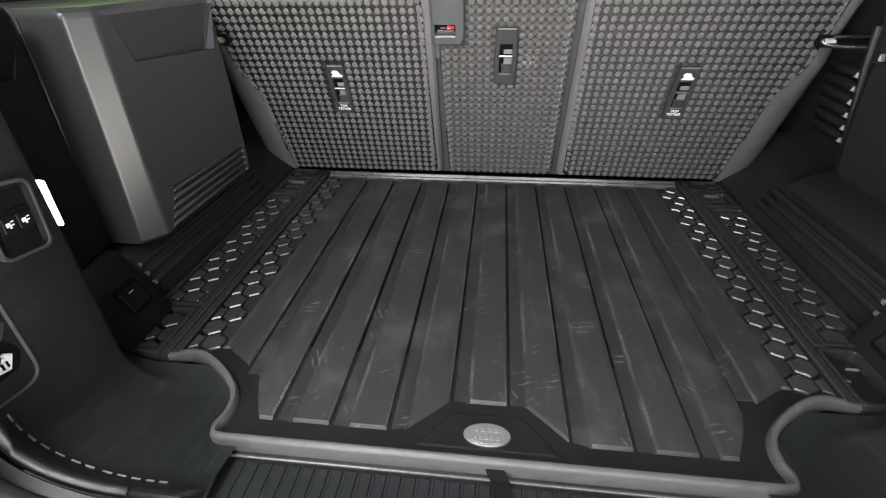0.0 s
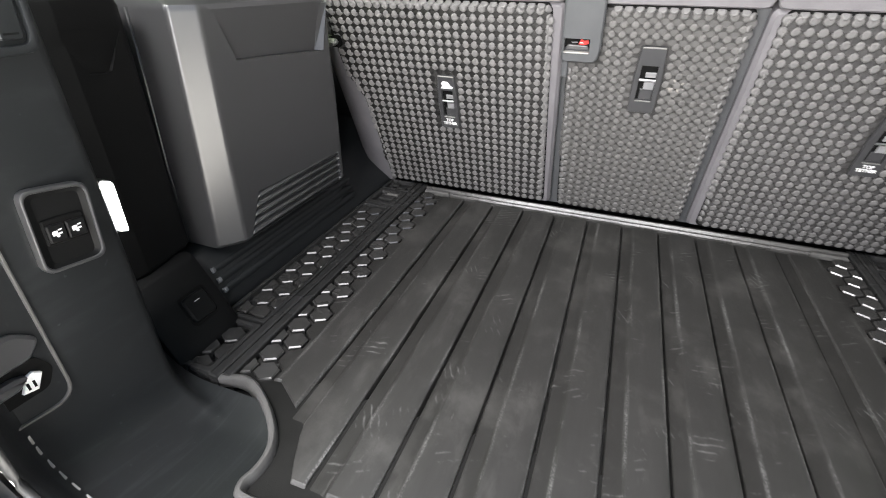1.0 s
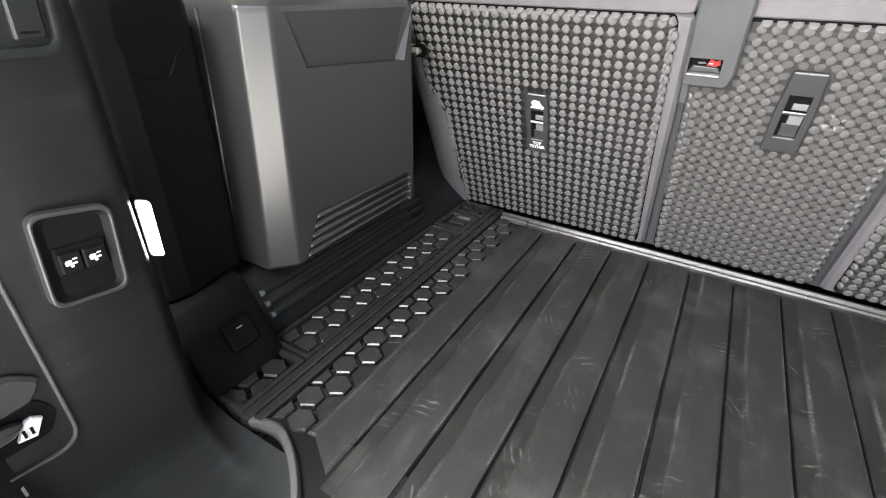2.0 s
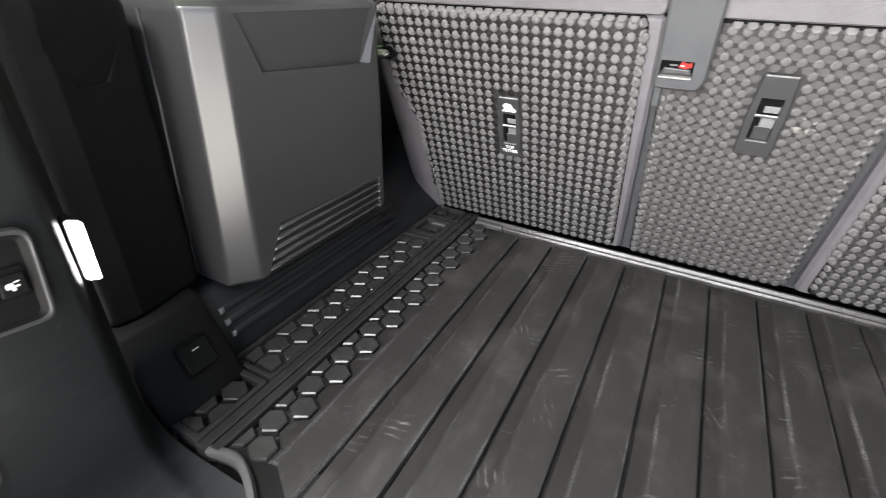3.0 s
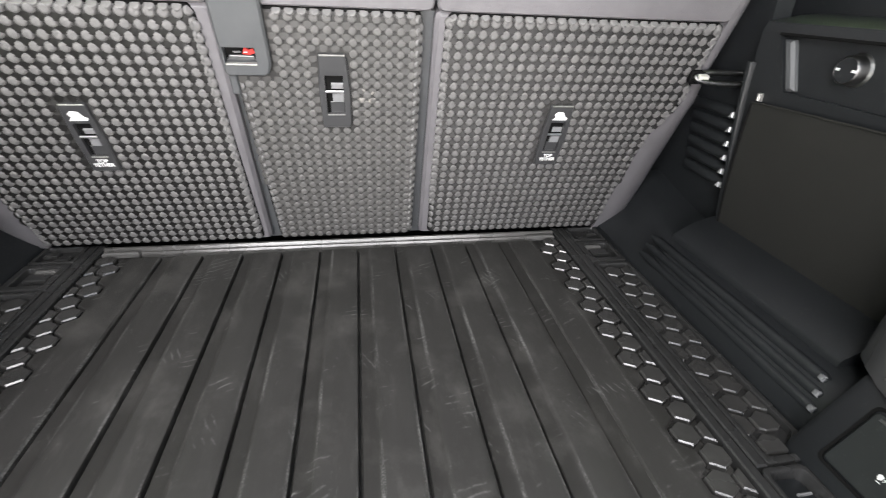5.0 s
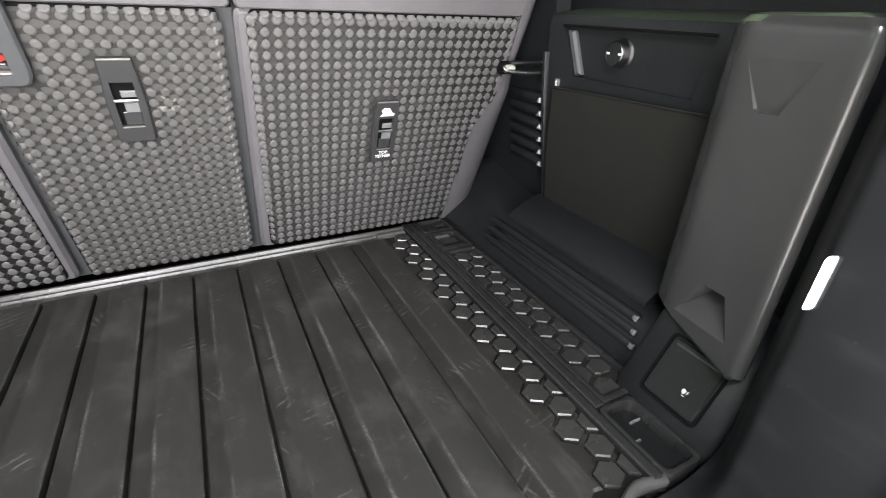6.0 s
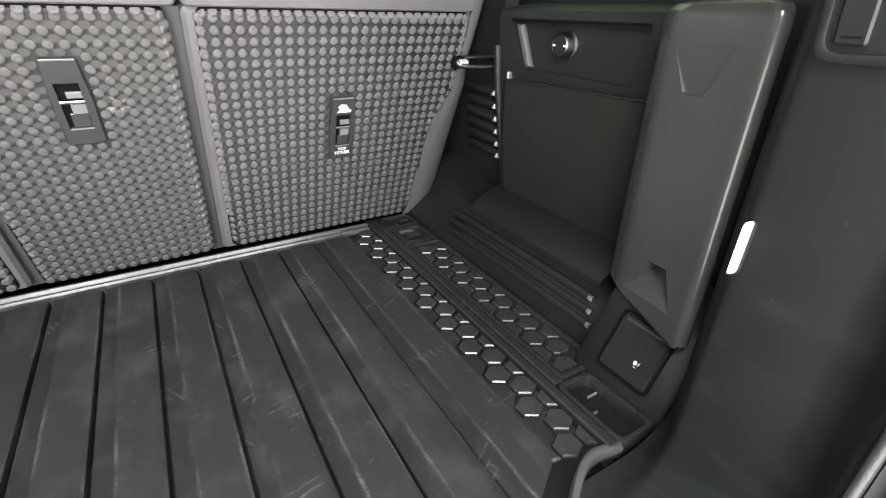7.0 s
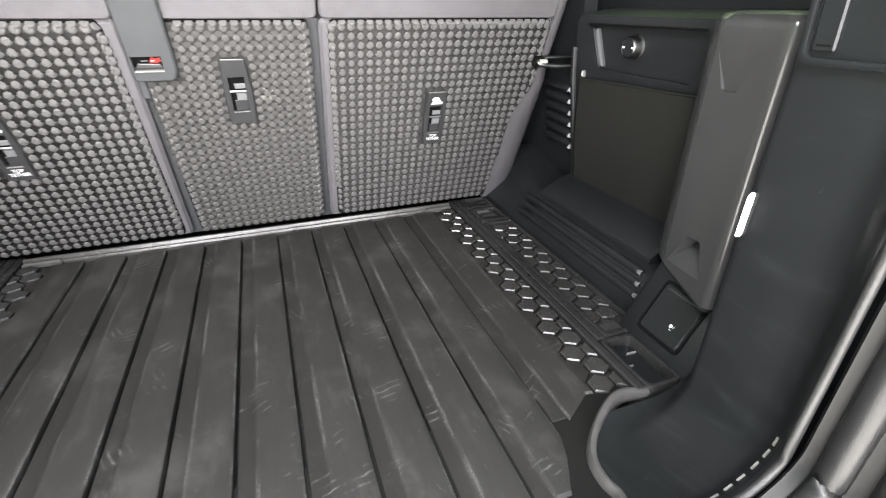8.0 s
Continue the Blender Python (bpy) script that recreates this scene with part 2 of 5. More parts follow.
for knob in (DOT_LIGHT, DOT_DARK_MID):
    stained(knob, (0.055, 1.105, 0.312), 0.030, (0.34, 0.32, 0.29))
NET = shader("olive_net_cloth", (0.0095, 0.0095, 0.0077), 0.75, scale=120, bump=0.8, bump_scale=1500)
STEEL = shader("brushed_steel", (0.55, 0.55, 0.55), 0.3, metal=1.0, scale=200, bump=0.1)
GUNMETAL = shader("dark_steel", (0.22, 0.22, 0.22), 0.32, metal=1.0, scale=200, bump=0.1)
# matt black of the switches; on the left trims it holds the shade
MATT_AND_SHADED_TRIM = shader("matt_and_shaded_black_plastic", (0.0062, 0.0064, 0.0066), 0.55, scale=25, bump=0.15, bump_scale=1500, spec=0.16)
BLACK = shader("matt_black", (0.006, 0.006, 0.006), 0.7, scale=60, bump=0.2, spec=0.08)
SILVER = shader("satin_silver", (0.32, 0.315, 0.30), 0.42, metal=0.6, scale=200, bump=0.4, bump_scale=900)
WHITE = shader("white_print", (0.8, 0.8, 0.8), 0.6, scale=200, bump=0.0)
RED = shader("red_label", (0.50, 0.035, 0.03), 0.5, scale=200, bump=0.0)
SEAL = shader("door_seal_rubber", (0.020, 0.0205, 0.021), 0.36, scale=40, bump=0.2)
PAINT = shader("body_paint", (0.03, 0.03, 0.03), 0.5, scale=20, bump=0.0)
LATCH = shader("grey_latch_plastic", (0.20, 0.20, 0.205), 0.4, scale=60, bump=0.1)
LATCH_PALE = shader("pale_latch_plastic", (0.55, 0.55, 0.50), 0.4, scale=60, bump=0.1)
LINER = shader("headliner_cloth", (0.05, 0.05, 0.05), 0.9, scale=60, bump=0.5)
CONCRETE = shader("concrete", (0.66, 0.65, 0.63), 0.9, scale=8, bump=0.6, bump_scale=150, dark=0.85)
LED = glow("led_lens", (1.0, 0.98, 0.95), 2.0)
GLASS = bpy.data.materials.new("window_glass")
GLASS.use_nodes = True
gb = GLASS.node_tree.nodes["Principled BSDF"]
gb.inputs["Transmission Weight"].default_value = 1.0
gb.inputs["Roughness"].default_value = 0.02
gb.inputs["Base Color"].default_value = (0.10, 0.13, 0.09, 1)


# ---- mesh helpers ----
def link(name, bm, material, parent=None, label="", smooth=False):
    bmesh.ops.remove_doubles(bm, verts=bm.verts, dist=1e-6)
    bmesh.ops.recalc_face_normals(bm, faces=bm.faces)
    me = bpy.data.meshes.new(name)
    bm.to_mesh(me)
    bm.free()
    me.materials.append(material)
    if smooth:
        me.shade_smooth()
    ob = new(name, me)
    if parent is not None:
        ob.parent = parent
    if label:
        ob["label"] = label
    return ob


def part(name, bm, material, parent, label="", smooth=False):
    return link(name, bm, material, parent, label, smooth)


def soften(ob, width, segments=2, angle=40):
    """Rounds the edges of a mesh for good."""
    bm = bmesh.new()
    bm.from_mesh(ob.data)
    edges = [e for e in bm.edges if len(e.link_faces) == 2 and e.calc_face_angle() > radians(angle)]
    bmesh.ops.bevel(bm, geom=edges, offset=width, segments=segments, profile=0.5, affect="EDGES", clamp_overlap=True)
    bm.to_mesh(ob.data)
    bm.free()
    ob.data.shade_smooth()
    smooth_by(ob)
    return ob


def smooth_by(ob, angle=32):
    bm = bmesh.new()
    bm.from_mesh(ob.data)
    for f in bm.faces:
        f.smooth = True
    for e in bm.edges:
        e.smooth = len(e.link_faces) == 2 and e.calc_face_angle() < radians(angle)
    bm.to_mesh(ob.data)
    bm.free()


def empty(name, at=(0, 0, 0)):
    ob = new(name)
    ob.empty_display_size = 0.05
    ob.location = at
    return ob


def rounded(pts, r, n=4):
    """A closed outline with its corners rounded."""
    out = []
    k = len(pts)
    for i in range(k):
        a, b, c = (Vector(pts[(i + j) % k]) for j in (-1, 0, 1))
        ra = r if not isinstance(r, (list, tuple)) else r[i]
        u, w = (a - b), (c - b)
        d = min(ra, u.length * 0.45, w.length * 0.45)
        p, q = b + u.normalized() * d, b + w.normalized() * d
        for j in range(n + 1):
            s = j / n
            out.append(tuple((1 - s) ** 2 * p + 2 * s * (1 - s) * b + s * s * q))
    return out


def inset_outline(pts, d):
    k = len(pts)
    area = sum(pts[i][0] * pts[(i + 1) % k][1] - pts[(i + 1) % k][0] * pts[i][1] for i in range(k))
    sign = 1 if area > 0 else -1
    out = []
    for i in range(k):
        a, b, c = (Vector(pts[(i + j) % k]) for j in (-1, 0, 1))
        e, f = (b - a).normalized(), (c - b).normalized()
        n1, n2 = Vector((-e.y, e.x)) * sign, Vector((-f.y, f.x)) * sign
        m = n1 + n2
        m = m / max(m.length_squared, 0.5) * 2 if m.length > 1e-6 else n1
        out.append(tuple(b + m * d))
    return out


def slab(bm, pts, low, high, m=None, chamfer=0.0, lip=None):
    """A plate of the given outline between two heights, its upper edge chamfered."""
    m = m or Matrix()
    rings = [(pts, low), (pts, high - (lip if lip is not None else chamfer))]
    if chamfer > 0:
        rings.append((inset_outline(pts, chamfer), high))
    vs = [[bm.verts.new(m @ Vector((x, y, z))) for x, y in ring] for ring, z in rings]
    k = len(pts)
    bm.faces.new(vs[0][::-1])
    bm.faces.new(vs[-1])
    for a, b in zip(vs, vs[1:]):
        for i in range(k):
            bm.faces.new((a[i], a[(i + 1) % k], b[(i + 1) % k], b[i]))
    return bm


def ring_slab(bm, outer, inner, low, high, m=None):
    """A frame between two outlines of the same count."""
    m = m or Matrix()
    k = len(outer)
    v = [[bm.verts.new(m @ Vector((x, y, z))) for x, y in ring] for ring, z in ((outer, low), (outer, high), (inner, high), (inner, low))]
    for a, b in zip(v, v[1:] + v[:1]):
        for i in range(k):
            bm.faces.new((a[i], a[(i + 1) % k], b[(i + 1) % k], b[i]))
    return bm


def rect(x0, y0, x1, y1):
    return [(x0, y0), (x1, y0), (x1, y1), (x0, y1)]


def tube(bm, path, radius, sides=8, closed=False, flat=1.0):
    path = [Vector(p) for p in path]
    rings = []
    k = len(path)
    up = Vector((0, 0, 1))
    for i, p in enumerate(path):
        a = path[(i - 1) % k] if closed or i else p
        b = path[(i + 1) % k] if closed or i < k - 1 else p
        d = (b - a).normalized()
        ref = up if abs(d.dot(up)) < 0.95 else Vector((0, 1, 0))
        s = d.cross(ref).normalized()
        t = s.cross(d).normalized()
        rings.append([bm.verts.new(p + radius * (math.cos(2 * math.pi * j / sides) * s + flat * math.sin(2 * math.pi * j / sides) * t)) for j in range(sides)])
    pairs = list(zip(rings, rings[1:])) + ([(rings[-1], rings[0])] if closed else [])
    for a, b in pairs:
        for j in range(sides):
            bm.faces.new((a[j], a[(j + 1) % sides], b[(j + 1) % sides], b[j]))
    if not closed:
        bm.faces.new(rings[0][::-1])
        bm.faces.new(rings[-1])
    return bm


def sweep(bm, path, profile, m=None):
    """Carries a profile (out, up) along a level path; out is to the right of the way."""
    path = [Vector(p) for p in path]
    rows = []
    for i, p in enumerate(path):
        a, b = path[max(i - 1, 0)], path[min(i + 1, len(path) - 1)]
        d = (b - a)
        d.z = 0
        d.normalize()
        right = Vector((d.y, -d.x, 0))
        rows.append([bm.verts.new(p + right * o + Vector((0, 0, u))) for o, u in profile])
    for a, b in zip(rows, rows[1:]):
        for j in range(len(profile)):
            k = (j + 1) % len(profile)
            bm.faces.new((a[j], a[k], b[k], b[j]))
    bm.faces.new(rows[0])
    bm.faces.new(rows[-1][::-1])
    return bm


def curve_through(pts, n=6):
    """A smooth line through points."""
    pts = [Vector(p) for p in pts]
    out = []
    for i in range(len(pts) - 1):
        p0, p1, p2, p3 = pts[max(i - 1, 0)], pts[i], pts[i + 1], pts[min(i + 2, len(pts) - 1)]
        for j in range(n):
            t = j / n
            out.append(0.5 * ((2 * p1) + (p2 - p0) * t + (2 * p0 - 5 * p1 + 4 * p2 - p3) * t * t + (3 * p1 - p0 - 3 * p2 + p3) * t ** 3))
    out.append(pts[-1])
    return out


def thick_sheet(bm, rows, offset):
    """A surface over rows of points, closed at the back by the same rows moved by offset."""
    off = Vector(offset)
    front = [[bm.verts.new(p) for p in r] for r in rows]
    back = [[bm.verts.new(Vector(p) + off) for p in r] for r in rows]
    h, w = len(rows), len(rows[0])
    for i in range(h - 1):
        for j in range(w - 1):
            bm.faces.new((front[i][j], front[i][j + 1], front[i + 1][j + 1], front[i + 1][j]))
            bm.faces.new((back[i][j], back[i + 1][j], back[i + 1][j + 1], back[i][j + 1]))
    for j in range(w - 1):
        bm.faces.new((front[0][j], back[0][j], back[0][j + 1], front[0][j + 1]))
        bm.faces.new((front[-1][j], front[-1][j + 1], back[-1][j + 1], back[-1][j]))
    for i in range(h - 1):
        bm.faces.new((front[i][0], front[i + 1][0], back[i + 1][0], back[i][0]))
        bm.faces.new((front[i][-1], back[i][-1], back[i + 1][-1], front[i + 1][-1]))
    return bm


def even_shading(ob):
    """Lets the large faces set the shading of the small ones."""
    mod = ob.modifiers.new("even", "WEIGHTED_NORMAL")
    mod.keep_sharp = True
    mod.weight = 100


def carve(ob, bm):
    """Takes the shape bm out of a mesh, for good."""
    tool = link("tool", bm, BLACK)
    mod = ob.modifiers.new("carve", "BOOLEAN")
    mod.operation, mod.solver, mod.object = "DIFFERENCE", "EXACT", tool
    bpy.context.view_layer.update()
    me = bpy.data.meshes.new_from_object(ob.evaluated_get(bpy.context.evaluated_depsgraph_get()))
    ob.modifiers.clear()
    ob.data = me
    bpy.data.objects.remove(tool)
    return ob


def wedge(bm, pts, depths, m, proud=0.004, draft=0.0):
    """A solid under an outline whose floor has its own depth at each corner and may be narrower by draft."""
    floor = [p if d < 0.0005 else q for p, q, d in zip(pts, inset_outline(pts, draft), depths)] if draft else pts
    top = [bm.verts.new(m @ Vector((x, y, proud))) for x, y in pts]
    low = [bm.verts.new(m @ Vector((x, y, -d))) for (x, y), d in zip(floor, depths)]
    k = len(pts)
    bm.faces.new(top)
    bm.faces.new(low[::-1])
    for i in range(k):
        bm.faces.new((low[i], low[(i + 1) % k], top[(i + 1) % k], top[i]))
    bmesh.ops.triangulate(bm, faces=[f for f in bm.faces if len(f.verts) > 3])
    return bm


def facing(origin, across, up):
    """A frame whose x runs across, y up and z out of the surface."""
    x = Vector(across).normalized()
    z = x.cross(Vector(up)).normalized()
    y = z.cross(x)
    m = Matrix((x, y, z)).transposed().to_4x4()
    m.translation = origin
    return m


def lettering(name, text, size, m, parent, material=None):
    cu = bpy.data.curves.new(name, "FONT")
    cu.body, cu.size, cu.extrude, cu.offset = text, size, 0.0002, 0.0003
    cu.align_x, cu.align_y = "CENTER", "CENTER"
    tmp = new(name, cu)
    bpy.context.view_layer.update()
    me = bpy.data.meshes.new_from_object(tmp.evaluated_get(bpy.context.evaluated_depsgraph_get()))
    bpy.data.objects.remove(tmp)
    me.transform(m)
    me.materials.clear()
    me.materials.append(material or WHITE)
    ob = new(name, me)
    ob.parent = parent
    return ob


# ---- car shell ----
def car_shell():
    bm = slab(bmesh.new(), rect(-40, -40, 40, 40), -0.95, -0.75)
    tagged(link("ground", bm, CONCRETE), "pale concrete ground below the car", "ground", kind="structure")
    bm = slab(bmesh.new(), rect(-0.8, 0.335, 0.8, 2.4), -0.08, -0.03)
    tagged(link("floor", bm, BLACK), "black load floor under the cargo mat", "floor", kind="structure")
    # unseen headliner, kept dark so that it bounces little light
    bm = slab(bmesh.new(), rect(-0.82, 0.32, 0.82, 2.5), 1.05, 1.10)
    tagged(link("ceiling", bm, LINER), "black cloth headliner of the car roof", "ceiling", kind="structure")
    # unseen wall, added to keep out light from ahead
    bm = slab(bmesh.new(), rect(-0.82, 2.4, 0.82, 2.46), -0.08, 1.05)
    tagged(link("wall_front", bm, TRIM), "added dark wall that closes the unseen cabin ahead", "wall", kind="structure")
    for s, side in ((-1, "wall_left"), (1, "wall_right")):
        x0, x1 = sorted((s * 0.74, s * 0.80))
        bm = bmesh.new()
        slab(bm, rect(x0, 0.30, x1, 2.4), -0.08, 0.52)
        slab(bm, rect(x0, 0.30, x1, 2.4), 0.90, 1.05)
        slab(bm, rect(x0, 0.30, x1, 0.60), 0.52, 0.90)
        slab(bm, rect(x0, 1.25, x1, 2.4), 0.52, 0.90)
        tagged(link(side, bm, TRIM), "black inner body side with a window opening", "wall", kind="structure")
        bm = slab(bmesh.new(), rect(s * 0.77 - 0.002, 0.60, s * 0.77 + 0.002, 1.25), 0.52, 0.90)
        tagged(link("window_1" if s < 0 else "window_2", bm, GLASS), "dark tinted rear quarter window pane", "window", kind="structure")


car_shell()

# ---- cargo mat ----
HEX_X, HEX_Y, HEX_S = 0.0353, 0.0333, 0.0180


def hexagon(cx, cy, r):
    return [(cx + r * math.cos(radians(60 * k + 30)), cy + r * math.sin(radians(60 * k + 30))) for k in range(6)]


def clip_outline(pts, x0, x1, y0, y1):
    """Cuts an outline to a rectangle."""
    for axis, lim, sign in ((0, x0, 1), (0, x1, -1), (1, y0, 1), (1, y1, -1)):
        out = []
        for i in range(len(pts)):
            a, b = pts[i], pts[(i + 1) % len(pts)]
            da, db = sign * (a[axis] - lim), sign * (b[axis] - lim)
            if da >= 0:
                out.append(a)
            if da * db < 0:
                t = da / (da - db)
                out.append((a[0] + t * (b[0] - a[0]), a[1] + t * (b[1] - a[1])))
        pts = out
        if len(pts) < 3:
            return []
    clean = [p for i, p in enumerate(pts) if (Vector(p) - Vector(pts[i - 1])).length > 0.0015]
    return clean if len(clean) > 2 else []


def mat_front(s):
    """The mat's front cut-out line on one side, from the rail to the front edge."""
    pts = [(0.470, 0.506), (0.437, 0.513), (0.410, 0.505), (0.378, 0.485), (0.350, 0.460), (0.336, 0.438), (0.333, 0.415), (0.337, 0.397), (0.332, 0.382), (0.318, 0.378)]
    return [(s * x, y) for x, y in pts]


def cargo_mat():
    mat = tagged(empty("cargo_mat"), "black ribbed rubber cargo mat with hexagon pads, scuffed and dusty", "cargo mat")
    left = [tuple(p)[:2] for p in curve_through([(x, y, 0) for x, y in mat_front(-1)], 4)]
    right = [(-x, y) for x, y in left][::-1]
    outline = left + right + [(0.452, 0.52), (0.452, 1.232), (-0.452, 1.232), (-0.452, 0.52)]
    bm = slab(bmesh.new(), outline, -0.0165, -0.0115)
    part("base", bm, RUBBER, mat)
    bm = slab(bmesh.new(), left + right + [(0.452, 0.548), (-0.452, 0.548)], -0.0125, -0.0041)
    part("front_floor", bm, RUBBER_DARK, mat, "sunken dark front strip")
    # raised lip round the front
    bm = bmesh.new()
    path = [(x, y, 0) for x, y in left + right]
    sweep(bm, path, [(0.0, -0.022), (0.001, 0.002), (-0.0005, 0.006), (-0.003, 0.0080), (-0.0065, 0.0080), (-0.0090, 0.005), (-0.0105, -0.008), (-0.0105, -0.022)])
    for v in bm.verts:
        f = min((Vector((abs(v.co.x), v.co.y)) - Vector((0.470, 0.506))).length / 0.06, 1.0)
        v.co.z = -0.004 + (v.co.z + 0.004) * (0.35 + 0.65 * f)
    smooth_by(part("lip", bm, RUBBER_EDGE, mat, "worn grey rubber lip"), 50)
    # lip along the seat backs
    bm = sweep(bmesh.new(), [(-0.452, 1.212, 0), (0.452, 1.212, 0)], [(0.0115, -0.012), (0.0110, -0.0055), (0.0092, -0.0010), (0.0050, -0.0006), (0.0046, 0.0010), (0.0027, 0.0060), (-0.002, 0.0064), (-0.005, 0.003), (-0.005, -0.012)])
    part("lip", bm, LIP, mat, "glossy rubber rear lip with glint in its grey tone")
    # planks
    def plank(pts, top=0.0):
        bm = slab(bmesh.new(), pts, -0.010, top, chamfer=0.0022, lip=0.0032)
        part("rib", bm, RUBBER, mat)
    back = 1.182

    def front(x, low):
        """Where a rib starts, across the mat."""
        x = abs(x)
        if low:
            return front(x, 0) - 0.003
        for (x0, y0), (x1, y1) in zip(FRONT, FRONT[1:]):
            if x <= x1:
                return y0 + (y1 - y0) * max(0.0, x - x0) / (x1 - x0)
        return FRONT[-1][1]

    FRONT = [(0.0, 0.467), (0.049, 0.468), (0.0975, 0.421), (0.124, 0.416), (0.293, 0.416), (0.297, 0.432), (0.312, 0.462), (0.319, 0.487)]
    # each rib: a groove, a low land that rises softly, the plank and its sharp edge
    section = [(-0.0457, -0.0114, 1), (-0.0450, -0.0046, 1), (-0.0439, -0.0034, 1), (-0.0300, -0.0032, 1), (-0.0262, -0.0022, 1), (-0.0236, -0.0006, 0), (-0.0205, 0.0, 0), (-0.006, 0.0, 0), (0.006, 0.0, 0), (0.0150, 0.0, 0), (0.0218, -0.0001, 0), (0.0238, -0.0010, 0), (0.0246, -0.0036, 0), (0.0250, -0.0074, 0)]
    for k in range(-4, 5):
        c = k * 0.0735
        rows = []
        for dy, dz, run, rise in ((0.0, -0.0036, 0.0, 0.0), (0.0005, -0.0032, 0.003, 0.06), (0.0036, -0.0001, 0.016, 0.6), (0.0044, 0.0, 0.026, 1.0)):
            rows.append([(c + x, front(c + x, low) + (run if low else dy), -0.0042 + (z + 0.0042) * rise if low and z > -0.006 else z + dz) for x, z, low in section])
        rows.append([(c + x, back - 0.003, z) for x, z, low in section])
        rows.append([(c + x, back, z - 0.003) for x, z, low in section])
        smooth_by(part("rib", thick_sheet(bmesh.new(), rows, (0, 0, -0.006)), RUBBER, mat), 28)
    plank([(0.3200, 0.506), (0.3445, 0.506), (0.3445, back), (0.3200, back)], -0.0033)
    for s in (-1, 1):
        # outer plank with a toothed edge along the hexagons
        edge = []
        y = 0.541
        row = 0
        while y < 1.15:
            xr = (0.4180 if row % 2 == 0 else 0.4355) - HEX_X / 2 - 0.001
            edge += [(xr, y - 0.0098), (xr, y + 0.0098)]
            y += HEX_Y
            row += 1
        pts = [(0.343, 0.503), (0.388, 0.533)] + edge + [(0.400, back), (0.343, back)]
        plank([(s * x, y) for x, y in pts][::s])
        # hexagon pads
        y = 0.541
        row = 0
        while y < 1.175:
            for x in ((0.4180, 0.4533) if row % 2 == 0 else (0.4355,)):
                cell = clip_outline(hexagon(x, y, HEX_S), 0.395, 0.4505, 0.524, 1.190)
                if cell:
                    bm = slab(bmesh.new(), [(s * a, b) for a, b in cell][::s], -0.010, 0.0006, chamfer=0.0014, lip=0.0024)
                    part("pad", bm, PAD, mat)
            y += HEX_Y
            row += 1
        # raised bar beside the hexagons at the seat end
        bm = slab(bmesh.new(), [(s * a, b) for a, b in rect(0.385, 1.192, 0.450, 1.204)][::s], -0.006, 0.004, chamfer=0.003)
        part("end_bar", bm, RUBBER_EDGE, mat)
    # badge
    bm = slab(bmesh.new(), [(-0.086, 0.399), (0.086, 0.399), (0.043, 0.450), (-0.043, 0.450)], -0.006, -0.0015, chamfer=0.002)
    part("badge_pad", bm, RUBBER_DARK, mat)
    oval = [(0.0285 * math.cos(2 * math.pi * k / 32), 0.4185 + 0.0165 * math.sin(2 * math.pi * k / 32)) for k in range(32)]
    bm = slab(bmesh.new(), oval, -0.003, 0.0022, chamfer=0.0012)
    badge = part("badge", bm, SILVER, mat, "oval satin silver badge")
    small = [(x * 0.88, 0.4185 + (y - 0.4185) * 0.84) for x, y in oval]
    bm = slab(bmesh.new(), small, 0.0015, 0.0028, chamfer=0.0004)
    part("badge_face", bm, SILVER, badge)
    for y, w in ((0.4235, 0.030), (0.4125, 0.034)):
        n = 4 if w < 0.032 else 5
        for i in range(n):
            x0 = -w / 2 + w * i / n
            x1 = x0 + w / n * 0.72
            bm = slab(bmesh.new(), [(x0, y - 0.0028), (x1, y - 0.0028), (x1 + 0.001, y + 0.0028), (x0 + 0.001, y + 0.0028)], 0.0026, 0.0036, chamfer=0.0004)
            part("badge_bar", bm, LATCH, badge)


cargo_mat()


